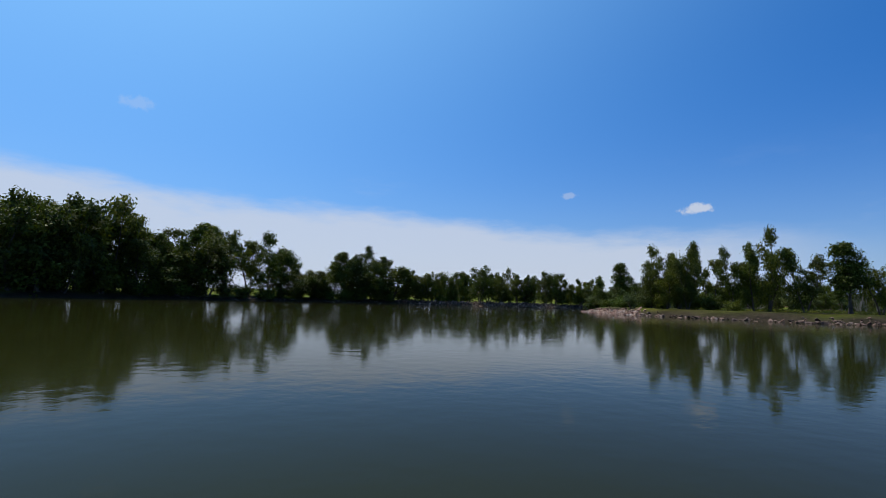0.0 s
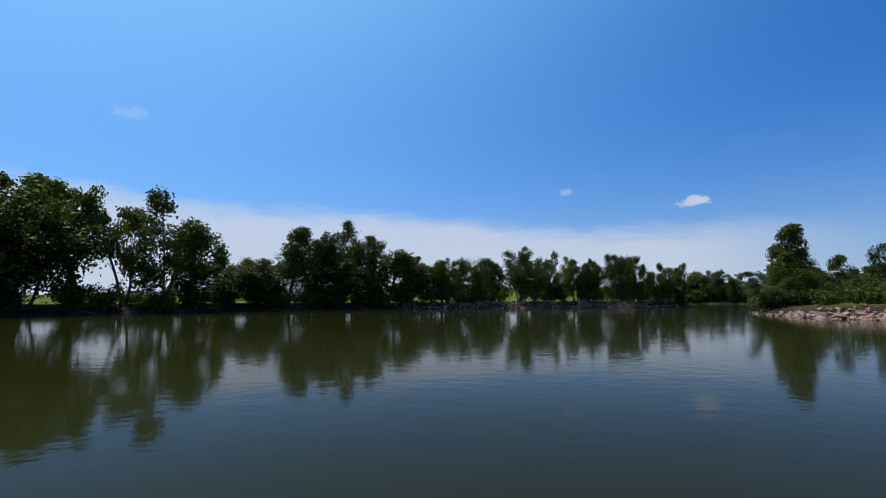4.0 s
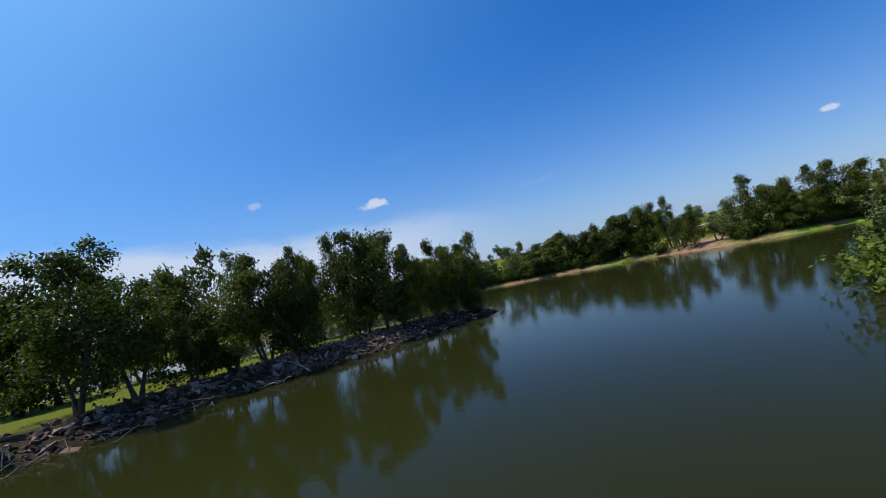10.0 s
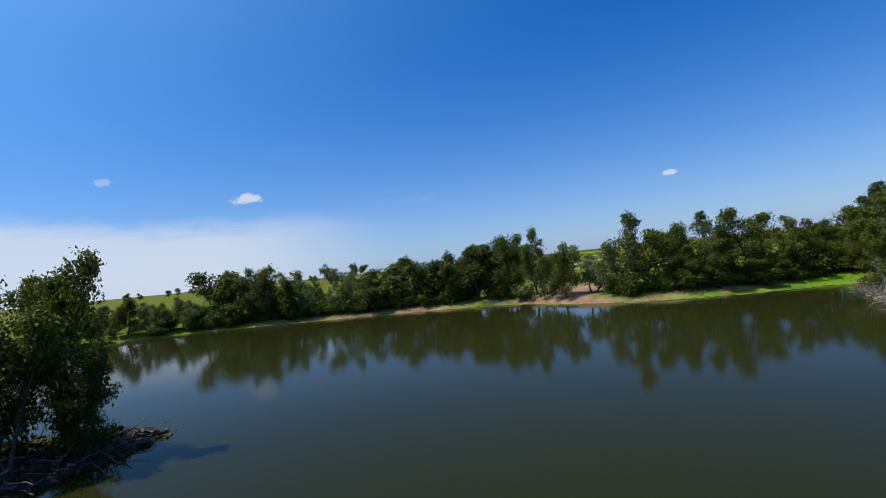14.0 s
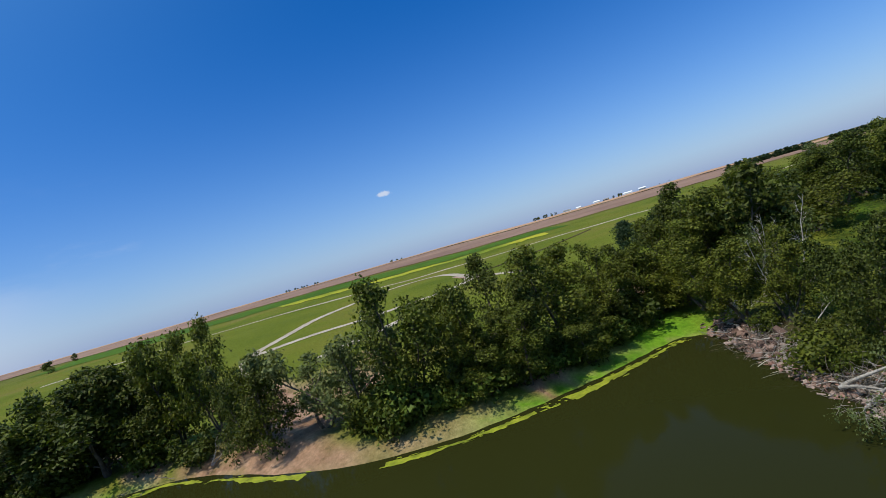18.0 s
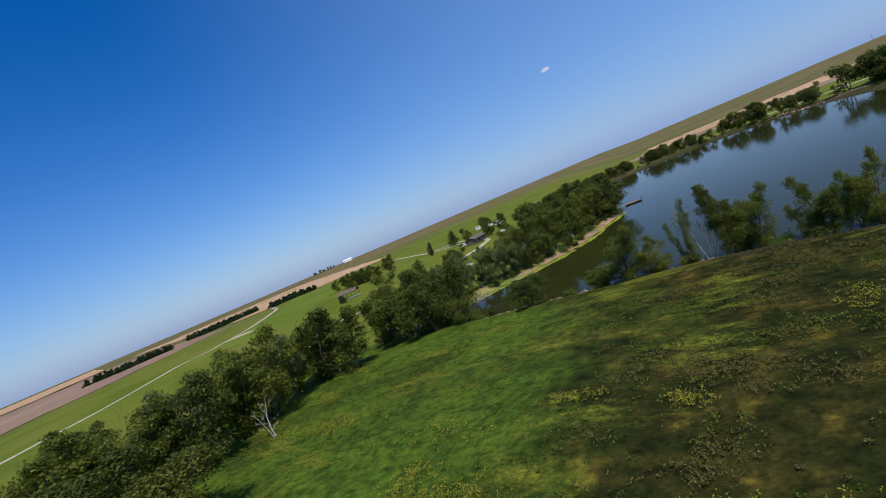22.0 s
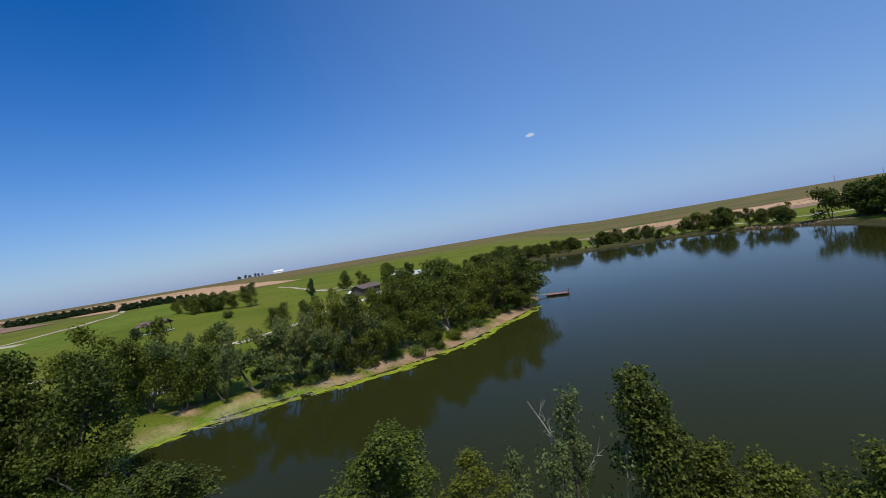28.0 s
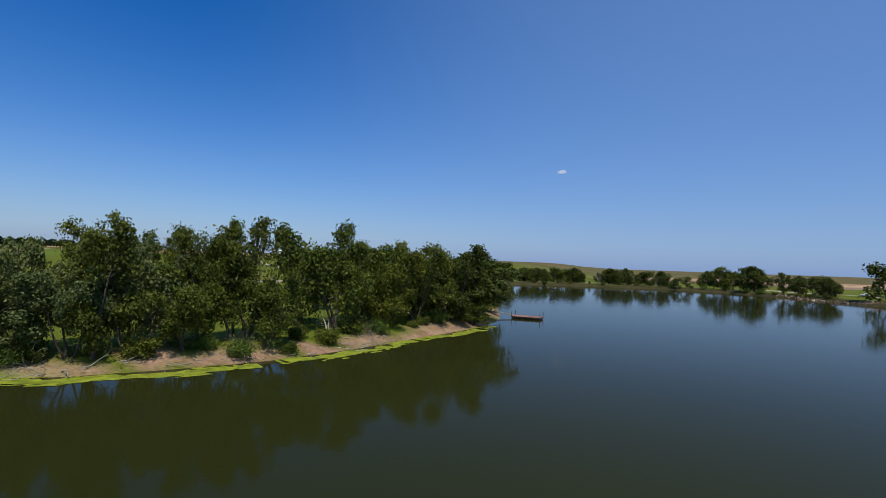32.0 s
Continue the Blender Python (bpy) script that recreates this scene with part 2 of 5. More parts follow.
def water_material():
    m, nt, b = mat("lake_water", 0.065, 0.0, 0.062)
    b.inputs["IOR"].default_value = 1.33
    coords = nt.nodes.new("ShaderNodeTexCoord").outputs["Object"]
    c = ramp(nt, noise_at(nt, 0.012, 3, coords), [(0.35, (0.0165, 0.0182, 0.0042)), (0.7, (0.0210, 0.0224, 0.0052))])
    nt.links.new(c, b.inputs["Base Color"])
    small = noise_at(nt, 1.6, 3, coords)
    large = noise_at(nt, 0.22, 3, coords)
    add = node(nt, "Math")
    nt.links.new(small, add.inputs[0])
    nt.links.new(large, add.inputs[1])
    bump(nt, b, add.outputs[0], 0.085, 0.07)
    return m


WATER = water_material()


def ground_material():
    """Grass, with sand, rank weeds, flowers and shore algae where the masks of the ground say so."""
    m, nt, b = mat("grassland", 0.95, 0.0, 0.04)
    coords = nt.nodes.new("ShaderNodeTexCoord").outputs["Object"]
    big, mid, fine = noise_at(nt, 0.035, 5, coords), noise_at(nt, 0.25, 6, coords, 0.65), noise_at(nt, 2.2, 5, coords, 0.7)
    grass = ramp(nt, big, [(0.30, (0.080, 0.106, 0.013)), (0.50, (0.112, 0.132, 0.017)), (0.66, (0.136, 0.132, 0.025)), (0.80, (0.150, 0.128, 0.044))])
    wide = noise_at(nt, 0.055, 4, coords, 0.6)
    cool = ramp(nt, mid, [(0.30, (0.030, 0.052, 0.009)), (0.50, (0.056, 0.092, 0.013)), (0.66, (0.082, 0.110, 0.014)), (0.80, (0.15, 0.150, 0.016))])
    warm = ramp(nt, mid, [(0.28, (0.009, 0.013, 0.004)), (0.46, (0.020, 0.023, 0.006)), (0.58, (0.040, 0.034, 0.010)), (0.72, (0.120, 0.092, 0.018))])
    drift = nt.nodes.new("ShaderNodeVertexColor")
    drift.layer_name = "drift"
    drifts = nt.nodes.new("ShaderNodeSeparateColor")
    nt.links.new(drift.outputs["Color"], drifts.inputs[0])
    lean = node(nt, "Math")
    nt.links.new(wide, lean.inputs[0])
    nt.links.new(drifts.outputs["Green"], lean.inputs[1])
    rank = mix(nt, ramp(nt, lean.outputs[0], [(0.52, (0, 0, 0)), (0.78, (1, 1, 1))]), cool, warm)
    drifts_of = nt.nodes.new("ShaderNodeMapping")
    drifts_of.inputs["Scale"].default_value = (0.06, 0.15, 1.0)
    nt.links.new(coords, drifts_of.inputs["Vector"])
    bloom = ramp(nt, noise_at(nt, 1.0, 6, drifts_of.outputs[0], 0.68), [(0.54, (0, 0, 0)), (0.64, (0.95, 0.95, 0.95))])
    tufts = ramp(nt, noise_at(nt, 0.85, 6, coords, 0.72), [(0.34, (0.42, 0.46, 0.40)), (0.50, (0.92, 0.94, 0.85)), (0.66, (1.5, 1.42, 1.15))])
    rank = mix(nt, 1.0, rank, tufts, "MULTIPLY")
    rank = mix(nt, bloom, rank, ramp(nt, fine, [(0.35, (0.055, 0.068, 0.012)), (0.65, (0.165, 0.165, 0.020))]))
    plain = ramp(nt, noise_at(nt, 0.0028, 4, coords), [(0.30, (0.070, 0.085, 0.024)), (0.43, (0.105, 0.100, 0.036)), (0.53, (0.155, 0.112, 0.055)), (0.62, (0.110, 0.085, 0.045)), (0.74, (0.085, 0.092, 0.030))])
    grass = mix(nt, drifts.outputs["Red"], grass, plain)
    at = nt.nodes.new("ShaderNodeVertexColor")
    at.layer_name = "cover"
    parts = nt.nodes.new("ShaderNodeSeparateColor")
    nt.links.new(at.outputs["Color"], parts.inputs[0])
    c = mix(nt, parts.outputs["Green"], grass, rank)
    sand = ramp(nt, mid, [(0.27, (0.085, 0.072, 0.032)), (0.40, (0.25, 0.145, 0.098)), (0.70, (0.43, 0.28, 0.20))])
    c = mix(nt, parts.outputs["Red"], c, sand)
    lush = ramp(nt, mid, [(0.3, (0.075, 0.19, 0.012)), (0.7, (0.15, 0.27, 0.02))])
    c = mix(nt, parts.outputs["Blue"], c, lush)
    soil = ramp(nt, mid, [(0.3, (0.022, 0.017, 0.012)), (0.6, (0.052, 0.040, 0.029)), (0.75, (0.050, 0.056, 0.020))])
    c = mix(nt, drifts.outputs["Blue"], c, soil)
    c = mix(nt, 1.0, c, ramp(nt, fine, [(0.25, (0.55, 0.58, 0.5)), (0.7, (1.1, 1.08, 1.0))]), "MULTIPLY")
    nt.links.new(c, b.inputs["Base Color"])
    bump(nt, b, fine, 0.7, 0.25)
    return m


GROUND = ground_material()


# ---- ground and water ----
LAKE = [(-75, 85), (-66, 110), (-52, 130), (-40, 145), (-28, 155), (-12, 163), (4, 170), (20, 175), (36, 179), (46, 181.5), (54, 184), (61, 187),
        (60, 191), (50, 197), (36, 203), (18, 208), (-5, 222), (-20, 245), (0, 275), (40, 292), (80, 292), (98, 280), (110, 267), (118, 253),
        (126, 239), (133, 226), (137.5, 215), (135.5, 207), (132.3, 198.5), (131.2, 192), (131.6, 186), (133, 181), (136, 175.5), (139.5, 170), (143.5, 165),
        (146.8, 161), (147, 158.5), (142, 157.3), (134, 157.5), (127, 156.4), (122, 155.5), (108, 153), (92, 150), (75, 148), (62, 144), (52, 140.5), (44.5, 136),
        (37.5, 127.5), (34, 118), (33, 106), (37, 93), (43, 80), (54, 68), (72, 68), (90, 73), (107, 75), (120, 71), (131, 68.5), (140, 68.3), (150, 69),
        (160, 68.5), (170, 69), (181, 69), (188.5, 63.5), (191, 57), (190.8, 51), (188, 45), (184, 39.5), (180, 35), (177.2, 30), (174.7, 25), (172.5, 19), (171.1, 11),
        (170.5, 1), (169.5, -9), (169.2, -24), (173, -36), (184, -58), (205, -100), (230, -150), (238, -182),
        (228, -200), (205, -216), (170, -232), (143, -226), (122, -214), (100, -188), (88, -160), (84, -130), (76, -104), (35, -75), (-15, -60),
        (-60, -25), (-82, 20), (-85, 55)]


def smooth_ring(ring, rounds=2):
    p = np.array(ring, float)
    for _ in range(rounds):
        q = np.roll(p, -1, 0)
        p = np.stack([0.75 * p + 0.25 * q, 0.25 * p + 0.75 * q], 1).reshape(-1, 2)
    return p


SHORE = smooth_ring(LAKE)


def shore_distance(x, y):
    """Metres from the shoreline: over land more than 0, over water less."""
    x, y = np.asarray(x, float), np.asarray(y, float)
    best, inside = np.full(x.shape, 1e9), np.zeros(x.shape, bool)
    for (ax, ay), (bx, by) in zip(SHORE, np.roll(SHORE, -1, 0)):
        dx, dy = bx - ax, by - ay
        u = np.clip(((x - ax) * dx + (y - ay) * dy) / (dx * dx + dy * dy), 0, 1)
        best = np.minimum(best, (x - ax - u * dx) ** 2 + (y - ay - u * dy) ** 2)
        if dy:
            inside ^= ((ay > y) != (by > y)) & (x < ax + (y - ay) * dx / dy)
    best = np.sqrt(best)
    return np.where(inside, -best, best)


def step(a, b, v):
    u = np.clip((v - a) / (b - a), 0, 1)
    return u * u * (3 - 2 * u)


def height(x, y, d=None):
    """The ground's height over the lake."""
    x, y = np.asarray(x, float), np.asarray(y, float)
    d = shore_distance(x, y) if d is None else d
    bank = 1.1 * step(0, 5, d) + 0.15 * np.clip(d, 0, 2)
    east = step(120, 260, x + 0.25 * y) * step(8, 60, d)
    rise = east * (14.5 * (1 - np.exp(-np.clip(d - 10, 0, None) / 210)) + 3.0 * step(400, 1200, d))
    north = step(200, 300, y) * step(10, 80, d) * 2.0
    west = step(-60, -130, x) * 1.5
    rough = 0.25 * np.sin(x * 0.11 + 1.3 * np.sin(y * 0.07)) * np.sin(y * 0.09 + 0.7) * step(6, 30, d)
    return np.where(d > 0, bank + rise + north + west + rough, np.maximum(-3.0, 0.45 * d))


NEXT = np.roll(SHORE, -1, 0)


def bank_distance(x, y):
    """The same as shore_distance, for one point."""
    (ax, ay), (bx, by) = SHORE.T, NEXT.T
    dx, dy = bx - ax, by - ay
    u = np.clip(((x - ax) * dx + (y - ay) * dy) / (dx * dx + dy * dy), 0, 1)
    best = math.sqrt(((x - ax - u * dx) ** 2 + (y - ay - u * dy) ** 2).min())
    across = (ay > y) != (by > y)
    inside = np.count_nonzero(across & (x < ax + (y - ay) * dx / np.where(dy == 0, 1, dy))) % 2
    return -best if inside else best


def at_ground(x, y):
    return float(height(np.array([x]), np.array([y]), np.array([bank_distance(x, y)]))[0])


def spaced(core0, core1, fine, reach):
    mid = list(np.arange(core0, core1 + 0.01, fine))
    lo, hi, s = [], [], fine
    while (hi[-1] if hi else core1) < reach:
        s *= 1.16
        hi.append((hi[-1] if hi else core1) + s)
    s = fine
    while (lo[-1] if lo else core0) > -reach:
        s *= 1.16
        lo.append((lo[-1] if lo else core0) - s)
    return np.array(lo[::-1] + mid + hi)


def mesh_object(name, verts, faces, material, parent=None, smooth=False):
    me = bpy.data.meshes.new(name)
    me.from_pydata([tuple(v) for v in verts], [], faces)
    me.materials.append(material)
    if smooth:
        me.shade_smooth()
    ob = new(name, me)
    ob.parent = parent
    return ob


def near(x, y, px, py, r):
    return np.exp(-((x - px) ** 2 + (y - py) ** 2) / (r * r))


def build_ground():
    xs, ys = spaced(-110, 330, 1.8, 4600), spaced(-250, 330, 1.8, 4600)
    gx, gy = np.meshgrid(xs, ys)
    d = shore_distance(gx, gy)
    gz = height(gx, gy, d)
    nx, ny = len(xs), len(ys)
    verts = np.stack([gx, gy, gz], -1).reshape(-1, 3)
    i = (np.arange(ny - 1)[:, None] * nx + np.arange(nx - 1)[None]).reshape(-1)
    faces = np.stack([i, i + 1, i + nx + 1, i + nx], 1)
    me = bpy.data.meshes.new("ground")
    me.vertices.add(len(verts))
    me.vertices.foreach_set("co", verts.ravel())
    me.loops.add(faces.size)
    me.loops.foreach_set("vertex_index", faces.ravel())
    me.polygons.add(len(faces))
    me.polygons.foreach_set("loop_start", np.arange(0, faces.size, 4))
    me.update(calc_edges=True)
    me.validate()
    me.shade_smooth()
    wob = np.sin(gx * 0.31 + 2 * np.sin(gy * 0.13)) + np.sin(gy * 0.43 + 1.7 * np.sin(gx * 0.17))
    # Red: bare sand. Green: rank meadow. Blue: lush plants at the water's edge.
    east_shore = ((gx > 165) & (gx < 200) & (gy < 66) & (gy > -60)) | ((gx > 100) & (gx < 175) & (gy > 158) & (gy < 300))
    reach = np.where(gy < 100, 1.25 + 0.35 * np.sin(gy * 0.37), 1.0)
    sand = east_shore * np.clip(1.5 - np.abs(d - 0.9 * reach) / (reach + 0.7 * wob), 0, 1)
    sand = np.maximum(sand, np.clip(1.7 * near(gx, gy, 140, 203, 6) + 1.2 * near(gx, gy, 157, 206, 8), 0, 1) * (d > 0.3))
    ramp_way = np.full(gx.shape, 1e9)
    for (ax, ay), (bx, by) in (((133, 198.5), (141, 201)), ((141, 201), (150, 207)), ((150, 207), (164, 220)), ((131, 193), (136, 204))):
        u = np.clip(((gx - ax) * (bx - ax) + (gy - ay) * (by - ay)) / ((bx - ax) ** 2 + (by - ay) ** 2), 0, 1)
        ramp_way = np.minimum(ramp_way, np.hypot(gx - ax - u * (bx - ax), gy - ay - u * (by - ay)))
    sand = np.maximum(sand, np.clip(1.6 - ramp_way / (3.2 + 0.8 * wob), 0, 1) * (d > 0))
    sand = np.maximum(sand, (d < 0.2) * 0.5 * ~((gx > 25) & (gx < 70) & (gy < 160)))
    rank = step(30, 60, gx) * (gx < 205) * step(66, 76, gy) * (1 - step(146, 158, gy))
    lush = np.clip(1.6 - np.abs(d - 0.6) / (1.1 + 0.3 * wob), 0, 1) * np.clip(near(gx, gy, 141, 169, 13) * 1.6 + near(gx, gy, 190, 56, 9) * 0.8 + near(gx, gy, 186, 41, 7) * 0.6 + near(gx, gy, 134, 222, 6) + near(gx, gy, 104, 274, 12), 0, 1)
    lush = np.maximum(lush, 1.3 * near(gx, gy, 149, 162, 5) * (d > 0))
    cover = np.stack([sand, rank, np.clip(lush, 0, 1), np.ones_like(sand)], -1).reshape(-1, 4)
    layer = me.color_attributes.new("cover", "FLOAT_COLOR", "POINT")
    layer.data.foreach_set("color", cover.astype(np.float32).ravel())
    # Dark trampled soil with stones along the banks of the point, the spit and the meadow.
    banks = ((gx > -30) & (gx < 66) & (gy > 150) & (gy < 206)) | ((gx > 25) & (gx < 146) & (gy > 66) & (gy < 158)) | ((gx > -90) & (gx < -20) & (gy > 80))
    broad = np.where((gx > -20) & (gx < 64) & (gy > 160), 4.6, 3.4)
    soil = banks * np.clip(1.7 - np.clip(d, 0, None) / (broad + 0.9 * wob), 0, 1)
    soil = np.maximum(soil, (gy < -90) * np.clip(1.4 - np.clip(d, 0, None) / (7 + 1.2 * wob), 0, 0.85))
    warm = 0.47 * (1 - step(112, 172, gx + 0.35 * (gy - 105))) - 0.04
    drift = np.stack([step(140, 420, d), np.clip(warm, 0, 1), soil, np.ones_like(d)], -1).reshape(-1, 4)
    layer = me.color_attributes.new("drift", "FLOAT_COLOR", "POINT")
    layer.data.foreach_set("color", drift.astype(np.float32).ravel())
    me.materials.append(GROUND)
    ob = new("ground", me)
    return tagged(ob, "green grassland round the lake with sandy shore strips", "ground", kind="structure")


build_ground()


def build_water():
    bm = bmesh.new()
    bmesh.ops.create_grid(bm, x_segments=8, y_segments=8, size=1)
    me = bpy.data.meshes.new("water")
    bm.to_mesh(me)
    bm.free()
    me.transform(Matrix.Translation((90, 30, 0)) @ Matrix.Diagonal((240, 290, 1, 1)))
    me.materials.append(WATER)
    ob = new("water", me)
    return tagged(ob, "calm murky green lake water with faint ripples", "water", kind="structure")


build_water()


# ---- plants ----
def tube(verts, faces, path, radii, sides=6):
    """Adds a tapered tube along a path to the lists."""
    path = np.asarray(path, float)
    base = len(verts)
    tangents = np.gradient(path, axis=0)
    for p, t, r in zip(path, tangents, radii):
        t = t / (np.linalg.norm(t) + 1e-9)
        u = np.cross(t, (0.3, 0.9, 0.2))
        u /= np.linalg.norm(u) + 1e-9
        v = np.cross(t, u)
        for k in range(sides):
            a = 2 * math.pi * k / sides
            verts.append(p + r * (math.cos(a) * u + math.sin(a) * v))
    for i in range(len(path) - 1):
        for k in range(sides):
            a, b = base + i * sides + k, base + i * sides + (k + 1) % sides
            faces.append((a, b, b + sides, a + sides))


def bough(rng, start, way, length, bend=0.25, up=0.15, n=5):
    pts, p, w = [np.array(start, float)], np.array(start, float), np.array(way, float)
    for _ in range(n):
        w = w + rng.normal(0, bend, 3) + (0, 0, up)
        w /= np.linalg.norm(w)
        p = p + w * length / n
        pts.append(p)
    return np.array(pts)


def leaf_mesh(name, rng, centres, spread, count, size, material, squash=0.8):
    """Leaf sprays: small folded blades gathered in tufts round the given centres."""
    centres = np.asarray(centres)
    pick = rng.integers(0, len(centres), count)
    off = rng.normal(0, 1, (count, 3))
    off *= (rng.random((count, 1)) ** 0.5) * np.where(rng.random((count, 1)) < 0.2, 1.45, 1.0) / (np.linalg.norm(off, axis=1, keepdims=True) + 1e-9)
    mid = centres[pick] + off * spread[pick, None] * (1, 1, squash)
    a = rng.normal(0, 1, (count, 3))
    a[:, 2] -= 0.3
    a /= np.linalg.norm(a, axis=1, keepdims=True)
    b = np.cross(a, off * 1.6 + (0, 0, 0.5) + rng.normal(0, 0.6, (count, 3)))
    b /= np.linalg.norm(b, axis=1, keepdims=True)
    s = size * rng.uniform(0.6, 1.35, (count, 1))
    blade = np.stack([mid - a * s, mid + a * s * 0.8 + b * s * 0.72, mid + a * s * 0.8 - b * s * 0.72], 1).reshape(-1, 3)
    me = bpy.data.meshes.new(name)
    me.vertices.add(len(blade))
    me.vertices.foreach_set("co", blade.ravel())
    me.loops.add(count * 3)
    me.loops.foreach_set("vertex_index", np.arange(count * 3))
    me.polygons.add(count)
    me.polygons.foreach_set("loop_start", np.arange(0, count * 3, 3))
    me.update(calc_edges=True)
    me.materials.append(material)
    return me


def crown_mesh(name, rng, centres, radii, count, size, material, squash):
    """Leaves on rounded lobes: most in the outer shell of each lobe, a few straying out between them."""
    centres, radii = np.asarray(centres), np.asarray(radii)
    share = radii ** 2 / (radii ** 2).sum()
    pick = rng.choice(len(centres), count, p=share)
    out = rng.normal(0, 1, (count, 3))
    out /= np.linalg.norm(out, axis=1, keepdims=True) + 1e-9
    out[:, 2] = np.where((out[:, 2] < -0.35) & (rng.random(count) < 0.6), -out[:, 2], out[:, 2])
    far = 1.0 - 0.5 * rng.random((count, 1)) ** 2.0 + np.where(rng.random((count, 1)) < 0.16, rng.uniform(0, 0.42, (count, 1)), 0)
    # Uneven lobes: leaf sprays stand out in some directions and are missing in others.
    ripple = 1 + 0.24 * np.sin(5.1 * out[:, :1] + pick[:, None] * 1.7) * np.sin(4.3 * out[:, 1:2] + pick[:, None] * 2.3) + 0.16 * np.sin(8.0 * out[:, 2:] + pick[:, None])
    mid = centres[pick] + out * far * ripple * radii[pick, None] * (1, 1, squash)
    up = out + (0, 0, 0.35) + rng.normal(0, 0.75, (count, 3))
    a = np.cross(up, rng.normal(0, 1, (count, 3)))
    a /= np.linalg.norm(a, axis=1, keepdims=True) + 1e-9
    b = np.cross(a, up)
    b /= np.linalg.norm(b, axis=1, keepdims=True) + 1e-9
    s = size * rng.uniform(0.6, 1.4, (count, 1))
    blade = np.stack([mid - a * s, mid + a * s * 0.8 + b * s * 0.75, mid + a * s * 0.8 - b * s * 0.75], 1).reshape(-1, 3)
    me = bpy.data.meshes.new(name)
    me.vertices.add(len(blade))
    me.vertices.foreach_set("co", blade.ravel())
    me.loops.add(count * 3)
    me.loops.foreach_set("vertex_index", np.arange(count * 3))
    me.polygons.add(count)
    me.polygons.foreach_set("loop_start", np.arange(0, count * 3, 3))
    me.update(calc_edges=True)
    me.materials.append(material)
    return me


SIZES = {}


def tree_kind(name, seed, tall=12.0, wide=4.0, stems=1, limbs=14, leaves=5000, size=0.2, material=None, lean=0.12, low=0.22, taper=0.75, tuft=1.0, crown_share=1.0, bark=None, twigs=3, rise=0.6, squash=0.85):
    """Builds one tree at the origin, `tall` metres high: trunk, limbs and crown. Returns it, as a pattern to copy."""
    rng = np.random.default_rng(seed)
    tv, tf, lv, lf, centres, spread = [], [], [], [], [], []
    for s in range(stems):
        turn = 6.28 * s / stems + rng.uniform(0, 1.5)
        tilt = lean * (1 + 1.2 * (stems > 1))
        way = np.array([math.cos(turn) * tilt, math.sin(turn) * tilt, 1.0])
        h = tall * (1.0 if s == 0 else rng.uniform(0.7, 0.95)) * 0.9
        path = bough(rng, (0.25 * s * math.cos(turn), 0.25 * s * math.sin(turn), -0.3), way / np.linalg.norm(way), h, 0.10, 0.05, 8)
        r0 = 0.020 * tall / math.sqrt(stems)
        radii = r0 * np.linspace(1.15, 0.12, len(path))
        radii[0] *= 1.5
        tube(tv, tf, path, radii, 6)
        per = max(3, limbs // stems)
        for k in range(per):
            f = low + (0.99 - low) * (k + rng.random()) / per
            i = min(int(f * 8), 7)
            at = path[i] + (path[i + 1] - path[i]) * (f * 8 - i)
            a = k * 2.4 + rng.uniform(-0.6, 0.6)
            g = (f - low) / (1 - low)
            env = (math.sin(math.pi * min(1, (0.18 + g) ** taper * 0.92)) ** 0.6) * wide * rng.uniform(0.45, 1.1)
            w = np.array([math.cos(a), math.sin(a), rng.uniform(0.0, 0.4) + rise * (0.2 + g)])
            limb = bough(rng, at, w / np.linalg.norm(w), max(env, 0.7), 0.2, 0.12, 5)
            tube(lv, lf, limb[[0, 2, 3, 5]], r0 * (0.42 if crown_share > 0.5 else 0.27) * (1 - 0.6 * f) * np.linspace(1, 0.15, 4), 4)
            for q in range(twigs):
                start = limb[rng.integers(2, 5)]
                w2 = w + rng.normal(0, 0.7, 3) + (0, 0, 0.25)
                twig = bough(rng, start, w2 / np.linalg.norm(w2), max(env * 0.5, 0.6), 0.25, 0.1, 3)
                tube(lv, lf, twig[[0, 2]], r0 * 0.16 * np.linspace(1, 0.3, 2), 3)
                if rng.random() < crown_share * 0.8:
                    centres.append(twig[-1])
                    spread.append(tuft * (1.0 - 0.3 * g) * rng.uniform(0.4, 0.85))
            if rng.random() < crown_share:
                for p, f2 in ((limb[-1], 1.0), (limb[3], 0.85)):
                    centres.append(p)
                    spread.append(f2 * tuft * (1.15 - 0.35 * g) * rng.uniform(0.65, 1.2))
        if crown_share > 0.3:
            centres.append(path[-1])
            spread.append(tuft * 0.8)
    root = new(name)
    bark = bark or BARK
    mesh_object("trunk", tv, tf, bark, root, True)
    tagged(mesh_object("branchwork", lv, lf, bark, root, True), kind="stuff")
    points = np.array(lv)
    if centres and leaves:
        me = crown_mesh("crown", rng, centres, spread, leaves, size, material or LEAF, squash)
        ob = new("crown", me)
        ob.parent = root
        if crown_share > 0.5:
            points = np.array([v.co[:] for v in me.vertices])
    lo, hi = np.percentile(points, 2, axis=0), np.percentile(points, 98, axis=0)
    SIZES[root.name] = (float(hi[2]) * 1.02, float(hi[0] - lo[0] + hi[1] - lo[1]) / 2)
    return root


